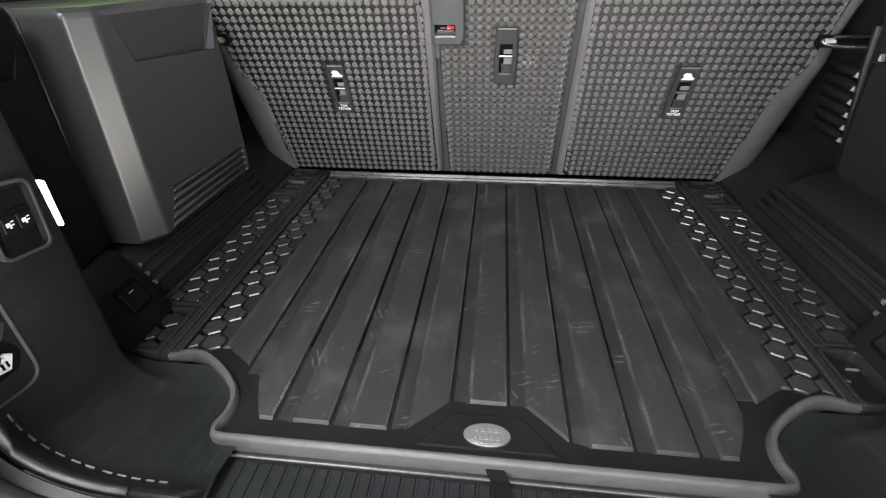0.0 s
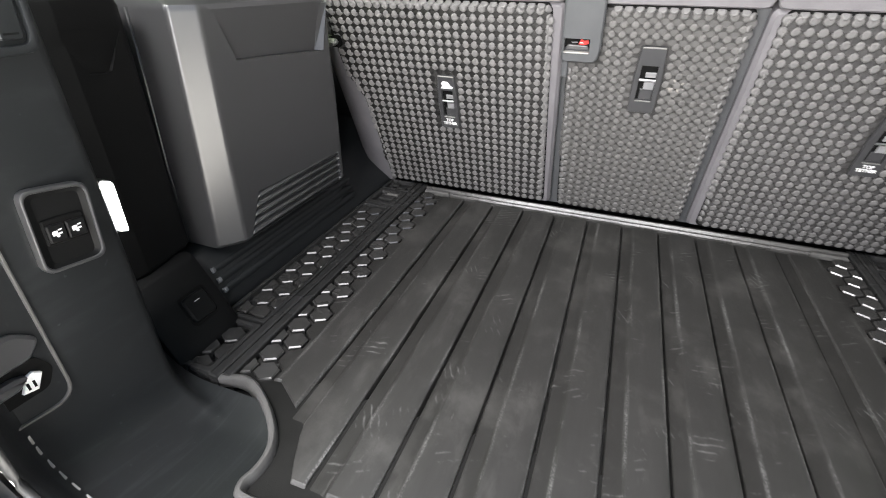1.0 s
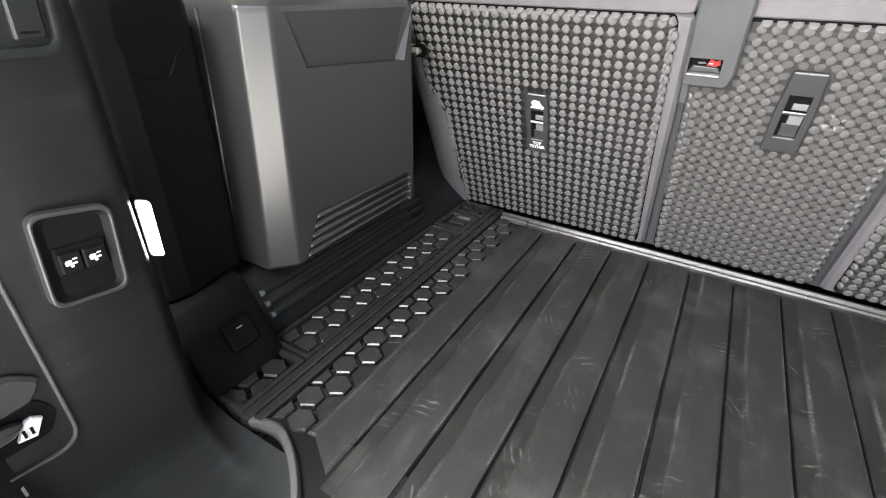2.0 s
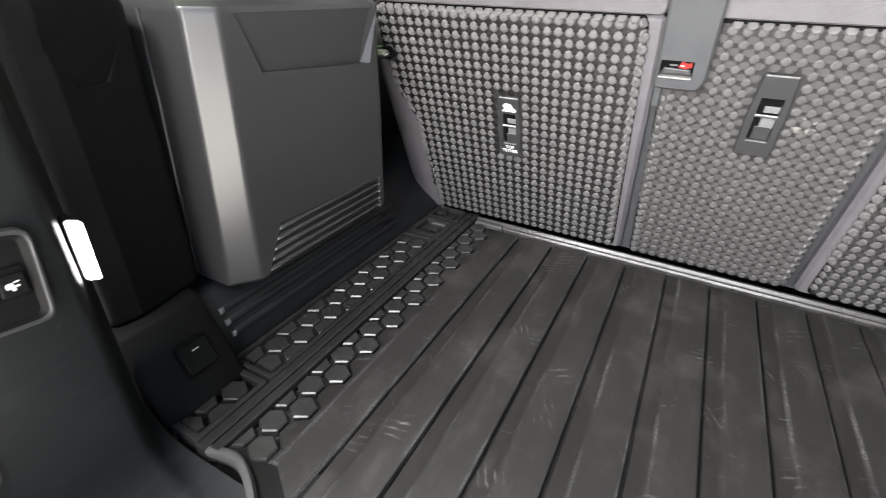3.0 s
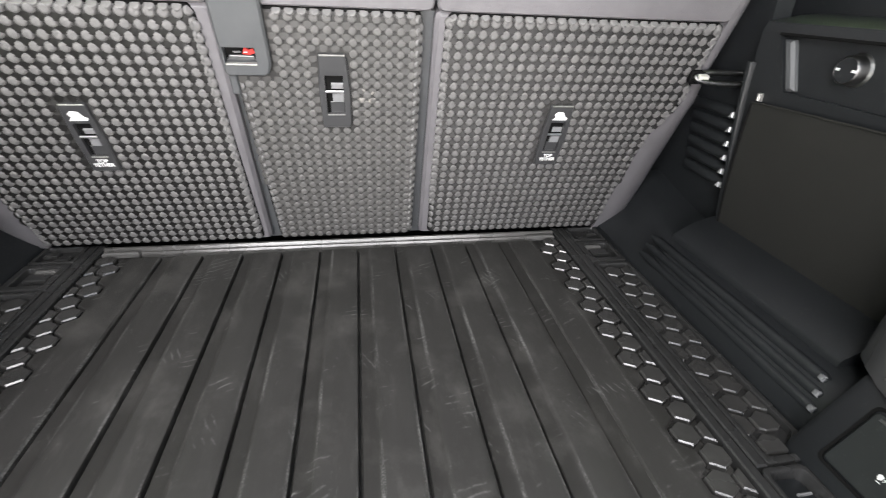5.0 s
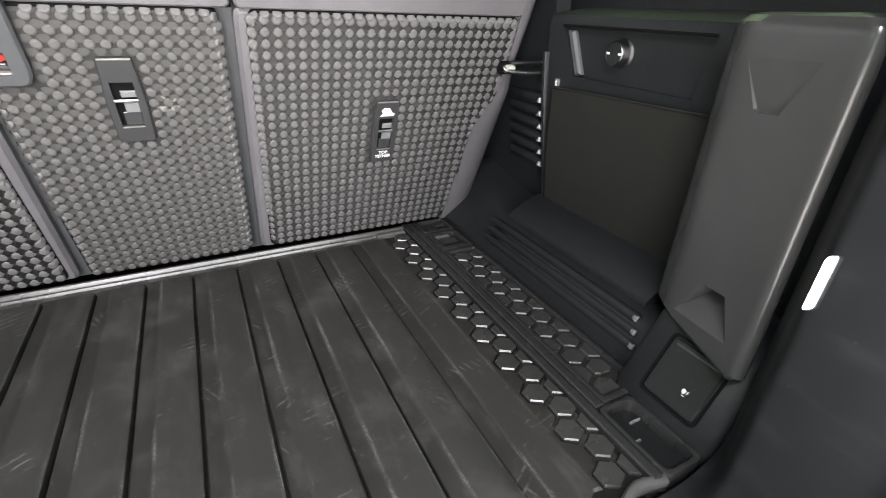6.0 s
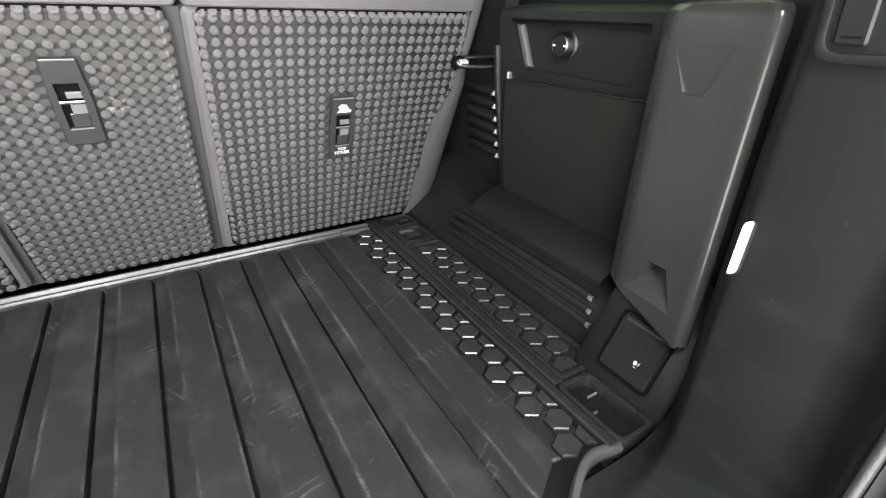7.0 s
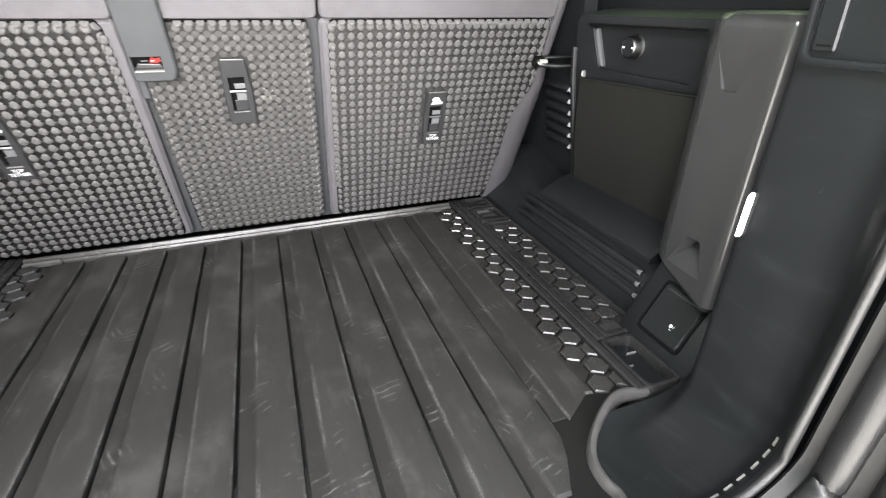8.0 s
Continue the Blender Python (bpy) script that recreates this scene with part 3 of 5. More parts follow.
# ---- side rails and covers ----
def side_rail(s):
    def P(pts):
        return [(s * x, y) for x, y in pts][::s]

    rail = tagged(empty("load_rail"), "black plastic load rail beside the cargo mat", "rail", group="load rails")
    for a, b in ((0.4545, 0.4680), (0.4700, 0.4840)):
        start = 0.512 if a < 0.46 else 0.505 if s < 0 else 0.618
        bm = slab(bmesh.new(), P(rect(a, start, b, 1.232)), -0.03, 0.0035, chamfer=0.002)
        part("rail_bar", bm, RAIL, rail)

    cover = tagged(empty("rail_cover"), "black plastic side cover with sunken hexagon pads", "side cover", group="rail covers")

    def framed(y0, y1, notch=False, wall=0.007, label="", floor=-0.0075, x0=0.4855, x1=0.5610, corner=0.004):
        out = rect(x0, y0, x1, y1)
        inn = rect(x0 + wall, y0 + wall * 1.1, x1 - wall, y1 - wall * 1.1)
        if notch:
            out = [(0.4855, y0), (0.545, y0), (0.545, y0 + 0.018), (0.561, y0 + 0.034), (0.561, y1), (0.4855, y1)]
            inn = [(0.4925, y0 + 0.009), (0.537, y0 + 0.009), (0.537, y0 + 0.023), (0.553, y0 + 0.039), (0.553, y1 - 0.009), (0.4925, y1 - 0.009)]
        bm = ring_slab(bmesh.new(), P(rounded(out, corner, 3)), P(rounded(inn, corner + 0.001, 3)), -0.02, 0.003)
        soften(part("frame", bm, RAIL, cover, label), 0.0012, 2, 50)
        bm = slab(bmesh.new(), P(inset_outline(out, 0.002)), -0.022, floor)
        part("tray", bm, RAIL if floor > -0.01 else TRIM, cover)
        return inn

    # long honeycomb cover
    framed(0.6200, 1.0755, notch=(s > 0))
    y = 0.644
    row = 0
    while y < 1.07:
        for x in ((0.5140, 0.5493) if row % 2 == 0 else (0.4965, 0.5320)):
            y_low = 0.634 if not (s > 0 and x > 0.53) else 0.664
            cell = clip_outline(hexagon(x, y, HEX_S), 0.4935, 0.5520, y_low, 1.062)
            if cell:
                bm = slab(bmesh.new(), P(cell), -0.008, 0.0004, chamfer=0.0014, lip=0.0024)
                part("pad", bm, PAD, cover)
        y += HEX_Y
        row += 1
    # front piece
    if s < 0:
        framed(0.5080, 0.6160, wall=0.008, floor=-0.0155)
        for x, y in ((0.514, 0.585), (0.5493, 0.585), (0.532, 0.552), (0.4965, 0.552), (0.514, 0.519)):
            cell = clip_outline(hexagon(x, y, HEX_S), 0.4935, 0.5530, 0.517, 0.606)
            if cell:
                part("pad", slab(bmesh.new(), P(cell), -0.018, 0.0004, chamfer=0.0014, lip=0.0024), RAIL, cover)
    else:
        framed(0.5080, 0.6160, wall=0.0055, label="rounded tray rim", floor=-0.0155, x0=0.4705, x1=0.5285, corner=0.009)
        # two pale bars put in where the tray rim glints
        for x, y in ((0.513, 0.590), (0.488, 0.566)):
            part("step", slab(bmesh.new(), P(rect(x - 0.0085, y - 0.0012, x + 0.0085, y + 0.0012)), -0.017, -0.0115, chamfer=0.0008), LATCH, cover, "pale bar drawn for a glint at the tray rim")
    # lashing point with its sunken square
    framed(1.0800, 1.1640, wall=0.012)
    part("lashing_tab", slab(bmesh.new(), P(rect(0.503, 1.112, 0.540, 1.132)), -0.006, 0.001, chamfer=0.002), RAIL, cover)
    part("lashing_bar", slab(bmesh.new(), P(rect(0.500, 1.138, 0.534, 1.148)), -0.006, 0.003, chamfer=0.003), RUBBER_EDGE, cover)
    # end piece at the seats
    framed(1.1680, 1.2340)
    for x, y in ((0.514, 1.190), (0.540, 1.206)):
        part("pad", slab(bmesh.new(), P(rect(x - 0.012, y - 0.008, x + 0.012, y + 0.008)), -0.006, 0.0005, chamfer=0.002), RAIL, cover)


side_rail(-1)
side_rail(1)

# ---- seat backs ----
SEAT = facing((0, 1.225, 0), (1, 0, 0), (0, -0.37, 1))
UP = 1.066


def seat_panel(outline, skip, parent, pale=DOT_LIGHT, dull=DOT_DARK, spread=1.0):
    """The knobbly woven panel of a seat back."""
    pts = rounded([(x, z * UP) for x, z in outline], 0.014, 4)
    # black ring for the dark gap between panel and cover
    gap = slab(bmesh.new(), inset_outline(pts, -0.0022), -0.004, 0.0052, SEAT)
    part("gap_ring", gap, BLACK, parent, "black ring in the gap round the panel")
    bm = slab(bmesh.new(), pts, -0.004, 0.0082, SEAT, chamfer=0.005)
    cloth = part("woven_panel", bm, BACKCLOTH, parent, "dark woven backing cloth")
    poly = [Vector(p) for p in inset_outline(pts, 0.0014)]

    def inside(x, y):
        hit = False
        for i in range(len(poly)):
            a, b = poly[i - 1], poly[i]
            if (a.y > y) != (b.y > y) and x < (b.x - a.x) * (y - a.y) / (b.y - a.y) + a.x:
                hit = not hit
        return hit

    px, py = 0.0170, 0.0164

    def free(x, y):
        return not any(a < x < b and c < y / UP < d for a, b, c, d in skip)

    def discs(places, name, material, r, h, tilt, label):
        """Flat woven discs: each place is a frame on the cloth."""
        verts, faces = [], []
        for k, m in enumerate(places):
            n0 = len(verts)
            lean = 0.05 * math.sin(k * 9.7)
            for rr, zz in ((1.0, -0.0020), (0.98, h * 0.70), (0.90, h * 0.97), (0.5, h * 1.06)):
                for i in range(14):
                    a = 2 * math.pi * i / 14
                    dx, dy = r * rr * math.cos(a), r * rr * math.sin(a)
                    verts.append(tuple(m @ Vector((dx, dy, zz + lean * dx - tilt * dy))))
            for lev in (0, 14, 28):
                for i in range(14):
                    j = (i + 1) % 14
                    faces.append((n0 + lev + i, n0 + lev + j, n0 + lev + 14 + j, n0 + lev + 14 + i))
            faces.append(tuple(n0 + 42 + i for i in range(14)))
        me = bpy.data.meshes.new(name)
        me.from_pydata(verts, [], faces)
        me.materials.append(material)
        ob = new(name, me)
        ob.parent = cloth
        smooth_by(ob, 50)
        tagged(ob, label, kind="stuff")

    for shift, material, r, h, tilt, label in ((0.0, pale, 0.0069, 0.0026, 0.0, "pale woven discs in rows"), (0.5, dull, 0.0074, 0.0010, 0.28, "dark satin woven discs between the pale ones")):
        at = [((i + shift) * px + 0.003, (j + shift) * py + 0.012) for i in range(-40, 41) for j in range(-1, 30)]
        discs([SEAT @ Matrix.Translation((x, y, 0.0080)) for x, y in at if inside(x, y) and free(x, y)], "weave", material, r * spread, h, tilt, label)
    # discs that wrap over the rounded rim
    rim, left_over = [], 0.0
    for i in range(len(pts)):
        a, b = Vector(pts[i - 1]), Vector(pts[i])
        d = (b - a).normalized()
        if (b - a).length < 1e-6:
            continue
        s = left_over
        while s < (b - a).length:
            p = a + d * s
            out = Vector((d.y, -d.x))
            probe = p - out * 0.003
            if not inside(probe.x, probe.y):
                out = -out
            q = p - out * 0.0026
            if p.y > 0.035 and free(q.x, q.y):
                rim.append(SEAT @ facing((q.x, q.y, 0.0066), (d.x, d.y, 0) if out.cross(d) > 0 else (-d.x, -d.y, 0), (-out.x * 0.55, -out.y * 0.55, 0.84)))
            s += py
        left_over = s - (b - a).length
    discs(rim, "rim_weave", DOT_LIGHT, 0.0064, 0.0020, 0.0, "pale woven discs over the rim")


def tether(cx, z0, z1, w_top, w_bot, parent_label, marked):
    """A tether anchor plate with its slot and bar."""
    t = tagged(empty("tether_anchor"), parent_label, "tether anchor", group="tether anchors")
    h0, h1 = z0 * UP, z1 * UP
    pts = rounded([(cx - w_bot / 2, h0), (cx + w_bot / 2, h0), (cx + w_top / 2 + 0.004, (h0 + h1) / 2), (cx + w_top / 2, h1), (cx - w_top / 2, h1), (cx - w_top / 2 - 0.004, (h0 + h1) / 2)], 0.004, 3)
    bm = slab(bmesh.new(), pts, 0.004, 0.0150, SEAT, chamfer=0.0015)
    plate = part("plate", bm, TRIM_SOFT, t)
    top, low = h0 + (h1 - h0) * (0.74 if marked else 0.74), h0 + (h1 - h0) * (0.24 if marked else 0.20)
    hw = (w_top + w_bot) / 4 * 0.64
    cut = slab(bmesh.new(), rect(cx - hw, low, cx + hw, top), -0.002, 0.02, SEAT)
    carve(plate, cut)
    part("slot", slab(bmesh.new(), rect(cx - hw - 0.002, low - 0.002, cx + hw + 0.002, top + 0.002), -0.002, 0.0087, SEAT), BLACK, t)
    mid = (low + top) / 2 + 0.006
    bm = tube(bmesh.new(), [SEAT @ Vector((cx - hw, mid, 0.0135)), SEAT @ Vector((cx + hw, mid, 0.0135))], 0.0022)
    part("bar", bm, STEEL, t, "steel anchor bar")
    for x0, y0, y1, deep, material in ((-0.35, mid + 0.0035, mid + 0.0125, 0.0118, LATCH), (-0.30, mid - 0.0190, mid - 0.0045, 0.0118, LATCH), (-0.62, low, mid - 0.0190, 0.0100, TRIM_SOFT)):
        bm = slab(bmesh.new(), rect(cx + hw * x0, y0, cx + hw * 0.97, y1), 0.0070, deep, SEAT, chamfer=0.001)
        part("latch_plate", bm, material, t)
    bm = tube(bmesh.new(), [SEAT @ Vector((cx - hw, low - 0.001, 0.0142)), SEAT @ Vector((cx + hw, low - 0.001, 0.0142))], 0.0012, 6)
    part("lower_edge", bm, SILVER, t)
    bm = tube(bmesh.new(), [SEAT @ Vector((cx - w_top * 0.46, h1 - 0.001, 0.0146)), SEAT @ Vector((cx + w_top * 0.46, h1 - 0.001, 0.0146))], 0.0014, 6)
    part("upper_edge", bm, SILVER, t)
    if marked:
        m = SEAT @ Matrix.Translation((cx, low - 0.0085, 0.0153))
        lettering("lettering", "TOP", 0.0085, m, t)
        lettering("lettering", "TETHER", 0.0085, SEAT @ Matrix.Translation((cx, low - 0.0165, 0.0153)), t)
        cy = top + 0.012
        bm = slab(bmesh.new(), [(cx - 0.013, cy - 0.007), (cx + 0.012, cy - 0.007), (cx + 0.014, cy - 0.003), (cx + 0.009, cy), (cx + 0.004, cy + 0.008), (cx - 0.006, cy + 0.009), (cx - 0.011, cy + 0.004), (cx - 0.008, cy - 0.001)], 0.0147, 0.0155, SEAT)
        part("anchor_symbol", bm, WHITE, t, "white printed anchor symbol")


def seat_body(name, label, outline, z_top):
    """A padded seat back behind the panel: outline is its lower shape, with a separate upper band."""
    seat = tagged(empty(name), label, "seat", group="rear seats")
    bm = slab(bmesh.new(), rounded([(x, z * UP) for x, z in outline], 0.012, 3), -0.10, 0.004, SEAT, chamfer=0.006)
    smooth_by(part("back_cover", bm, LEATHER, seat, "grey leather-look cover"), 40)
    xs = [x for x, z in outline]
    lo, hi = (min(xs) + 0.001, max(xs) - 0.001) if max(xs) - min(xs) > 0.3 else (-0.1405, 0.1505)
    bm = slab(bmesh.new(), rounded(rect(lo, 0.4385 * UP, hi, z_top * UP), 0.012, 3), -0.10, 0.0085, SEAT, chamfer=0.003)
    smooth_by(part("upper_band", bm, LEATHER, seat, "grey leather-look upper band"), 40)
    return seat


def outer_outline(s, inner):
    pts = [(inner, 0.011), (0.552, 0.011), (0.561, 0.12), (0.574, 0.240), (0.606, 0.300), (0.613, 0.4375), (inner, 0.4375)]
    return [(s * x, z) for x, z in pts][::s]


def outer_panel(s, inner_low, inner_top):
    pts = [(inner_low, 0.018), (0.546, 0.018), (0.555, 0.12), (0.568, 0.240), (0.600, 0.300), (0.606, 0.4355), (inner_top, 0.4355)]
    return [(s * x, z) for x, z in pts][::s]


def bolster(s, seat):
    """The rounded outer side of a seat back."""
    rows = []
    for z, a, b in ((0.008, 0.549, 0.596), (0.016, 0.5515, 0.622), (0.036, 0.553, 0.640), (0.12, 0.560, 0.646), (0.18, 0.566, 0.650), (0.24, 0.573, 0.655), (0.30, 0.605, 0.656), (0.36, 0.609, 0.646), (0.44, 0.612, 0.652), (0.60, 0.612, 0.652)):
        rows.append([SEAT @ Vector((s * (a + (b - a) * f), z * UP, d)) for f, d in ((0.0, 0.003), (0.25, 0.003), (0.5, -0.002), (0.72, -0.010), (0.9, -0.022), (1.0, -0.040))])
    smooth_by(part("bolster", thick_sheet(bmesh.new(), rows, (0, 0.03, 0)), LEATHER, seat, "rounded grey leather-look side"), 60)


left_seat = seat_body("rear_seat", "wide grey rear seat with knobbly woven back, folded upright", outer_outline(-1, 0.143), 0.62)
seat_panel(outer_panel(-1, 0.158, 0.166), [(-0.390, -0.342, 0.186, 0.307), (-0.62, -0.588, 0.340, 0.362)], left_seat)
bolster(-1, left_seat)
mid_seat = seat_body("rear_seat", "narrow grey centre seat with knobbly woven back", [(-0.118, 0.011), (0.130, 0.011), (0.130, 0.19), (0.1300, 0.28), (0.1290, 0.4375), (-0.1290, 0.4375), (-0.1270, 0.18)], 0.62)
part("gap_lining", slab(bmesh.new(), rect(-0.160, 0.0, 0.170, 0.46), -0.05, -0.016, SEAT), TRIM_GREY, mid_seat, "dark lining in the seat gap")
seat_panel([(-0.1225, 0.018), (0.135, 0.018), (0.133, 0.4355), (-0.1335, 0.4355)], [(-0.020, 0.032, 0.264, 0.384), (-0.16, -0.075, 0.343, 0.46)], mid_seat, DOT_LIGHT_MID, DOT_DARK_MID, 0.92)
right_seat = seat_body("rear_seat", "wide grey rear seat with knobbly woven back, folded upright", outer_outline(1, 0.153), 0.62)
seat_panel(outer_panel(1, 0.172, 0.170), [(0.357, 0.405, 0.186, 0.309), (0.588, 0.63, 0.340, 0.362)], right_seat)
bolster(1, right_seat)

tether(-0.366, 0.189, 0.304, 0.036, 0.040, "black tether anchor plate with white lettering on the seat back", True)
tether(0.381, 0.189, 0.306, 0.040, 0.042, "black tether anchor plate with white lettering on the seat back", True)
tether(0.006, 0.267, 0.381, 0.039, 0.045, "plain grey tether anchor plate on the centre seat back", False)


def belt_bracket():
    b = tagged(empty("belt_guide"), "grey plastic belt guide with a red label in its slot", "belt guide")
    pts = rounded([(-0.143, 0.351 * UP), (-0.084, 0.351 * UP), (-0.078, 0.368 * UP), (-0.080, 0.62 * UP), (-0.143, 0.62 * UP)], 0.008, 3)
    body = part("housing", slab(bmesh.new(), pts, -0.02, 0.021, SEAT, chamfer=0.003), TRIM_GREY, b)
    carve(body, slab(bmesh.new(), rect(-0.1385, 0.369 * UP, -0.0965, 0.391 * UP), -0.03, 0.03, SEAT))
    part("slot", slab(bmesh.new(), rect(-0.140, 0.367 * UP, -0.095, 0.393 * UP), -0.015, 0.0090, SEAT), BLACK, b)
    part("label", slab(bmesh.new(), [(-0.116, 0.3775 * UP), (-0.107, 0.3760 * UP), (-0.099, 0.3790 * UP), (-0.100, 0.3850 * UP), (-0.106, 0.3835 * UP), (-0.112, 0.3862 * UP)], 0.006, 0.0105, SEAT), RED, b, "red release label")
    part("tongue", slab(bmesh.new(), [(-0.1385, 0.3690 * UP), (-0.0965, 0.3690 * UP), (-0.1010, 0.3755 * UP), (-0.1330, 0.3765 * UP)], 0.006, 0.0125, SEAT, chamfer=0.001), TRIM_SOFT, b)
    part("label_print", slab(bmesh.new(), [(-0.126, 0.3785 * UP), (-0.117, 0.3795 * UP), (-0.119, 0.3812 * UP), (-0.128, 0.3805 * UP)], 0.006, 0.0102, SEAT), LATCH, b)
    part("label_print", slab(bmesh.new(), rect(-0.1135, 0.3795 * UP, -0.1085, 0.3808 * UP), 0.006, 0.0108, SEAT), WHITE, b)
    part("slot_lip", slab(bmesh.new(), rect(-0.1385, 0.3665 * UP, -0.0965, 0.3692 * UP), 0.016, 0.0222, SEAT, chamfer=0.001), SILVER, b)
    part("stub", slab(bmesh.new(), rect(-0.141, 0.32 * UP, -0.130, 0.351 * UP), 0.0, 0.014, SEAT, chamfer=0.002), TRIM_GREY, b)


belt_bracket()


def seat_hook(s):
    """The striker loop beside the outer seat."""
    h = tagged(empty("seat_striker"), "bare steel striker loop at the seat edge", "striker", group="seat strikers")
    z = 0.352
    path = [(s * 0.690, 1.045, z - 0.004), (s * 0.640, 1.058, z - 0.006), (s * 0.605, 1.066, z - 0.004), (s * 0.592, 1.072, z + 0.002), (s * 0.604, 1.074, z + 0.008), (s * 0.640, 1.070, z + 0.010), (s * 0.690, 1.062, z + 0.010)]
    part("loop", tube(bmesh.new(), curve_through(path, 5), 0.0048, 8), GUNMETAL, h, "dark steel loop", True)
    bm = slab(bmesh.new(), rounded(rect(-0.013, -0.011, 0.013, 0.011), 0.006, 3), 0, 0.008, facing((s * 0.597, 1.080, z + 0.003), (1, 0, 0), (0, -0.37, 1)), chamfer=0.001)
    part("latch", bm, BLACK, h)
    bm = slab(bmesh.new(), rounded(rect(-0.009, -0.006, 0.009, 0.006), 0.003, 3), 0.008, 0.017, facing((s * 0.603, 1.080, z + 0.005), (1, 0, 0), (0, -0.37, 1)), chamfer=0.001)
    part("latch_tongue", bm, LATCH_PALE, h, "pale plastic latch tongue")


seat_hook(-1)
seat_hook(1)


# ---- side ledges with ridges ----
def side_ledge(s):
    led = tagged(empty("wheel_arch_ledge"), "black plastic ledge with lengthwise ridges below the side trim", "ledge", group="ledges")
    rows = []
    for y in (0.600, 0.632, 0.70, 0.85, 1.00, 1.08, 1.16, 1.26):
        lift = 0.0 if y < 1.05 else (y - 1.05) * 0.25
        sec = [(0.5625, -0.01), (0.5635, 0.012), (0.572, 0.035 + lift), (0.590, 0.078 + lift), (0.615, 0.088 + lift), (0.70, 0.094 + lift), (0.735, 0.096 + lift)]
        if s > 0:
            sec = [(0.5625, -0.01), (0.5635, 0.012), (0.572, 0.032 + lift), (0.588, 0.064 + lift), (0.612, 0.072 + lift), (0.70, 0.075 + lift), (0.735, 0.077 + lift)]
        # near the seats the crest swings outwards
        f = min(max((y - 1.0) / 0.2, 0.0), 1.0)
        sec = [(x + 0.055 * f if 2 <= k < 5 else x, z - 0.020 * f if 2 <= k < 4 else z) for k, (x, z) in enumerate(sec)]
        rows.append([(s * x, y, z) for x, z in sec])
    ob = part("ledge_body", thick_sheet(bmesh.new(), rows, (s * 0.004, 0, -0.02)), TRIM, led)
    smooth_by(ob, 50)
    for k in range(3):
        x, z = (0.5690 + 0.0078 * k, 0.0315 + 0.0165 * k) if s < 0 else (0.5700 + 0.0078 * k, 0.033 + 0.0165 * k)
        y0 = 0.634 if s < 0 else 0.658 + 0.008 * k
        bm = bmesh.new()
        prof = [(-0.0074, -0.004), (-0.0056, 0.0004), (0.0, 0.0014), (0.0056, 0.0004), (0.0074, -0.004)]
        d = Vector((s * 0.42, 0, 0.91)).normalized()
        n = Vector((-s * 0.91, 0, 0.42)).normalized()
        rows = []
        for y, f in ((y0, 0.1), (y0 + 0.006, 1.0), (0.95, 1.0), (1.04, 0.6), (1.06, 0.1)):
            rows.append([Vector((s * x, y, z)) + d * a * (0.5 if f == 0.1 else 1.0) + n * (b if b < 0 else b * f) for a, b in prof])
        thick_sheet(bm, rows, -n * 0.006)
        ridge = part("ridge", bm, TRIM, led)
        smooth_by(ridge, 60)
        tip = [Vector((s * x, y0 + 0.001, z)) + d * a + n * b for a, b in ((-0.0052, -0.002), (0.0052, -0.002), (0.0040, 0.0055), (-0.0030, 0.0060))]
        far = [Vector((s * x, y0 + 0.009, z)) + d * a + n * b for a, b in ((-0.0052, -0.002), (0.0052, -0.002), (0.0030, 0.0026), (-0.0030, 0.0026))]
        bm = bmesh.new()
        v = [[bm.verts.new(p) for p in ring] for ring in (tip, far)]
        bm.faces.new(v[0])
        bm.faces.new(v[1][::-1])
        for k2 in range(4):
            bm.faces.new((v[0][k2], v[0][(k2 + 1) % 4], v[1][(k2 + 1) % 4], v[1][k2]))
        soften(part("ridge_tip", bm, RIDGE_GLINT, ridge, "glossy sloping ridge end, its highlight in the pale colour"), 0.001, 2)


side_ledge(-1)
side_ledge(1)


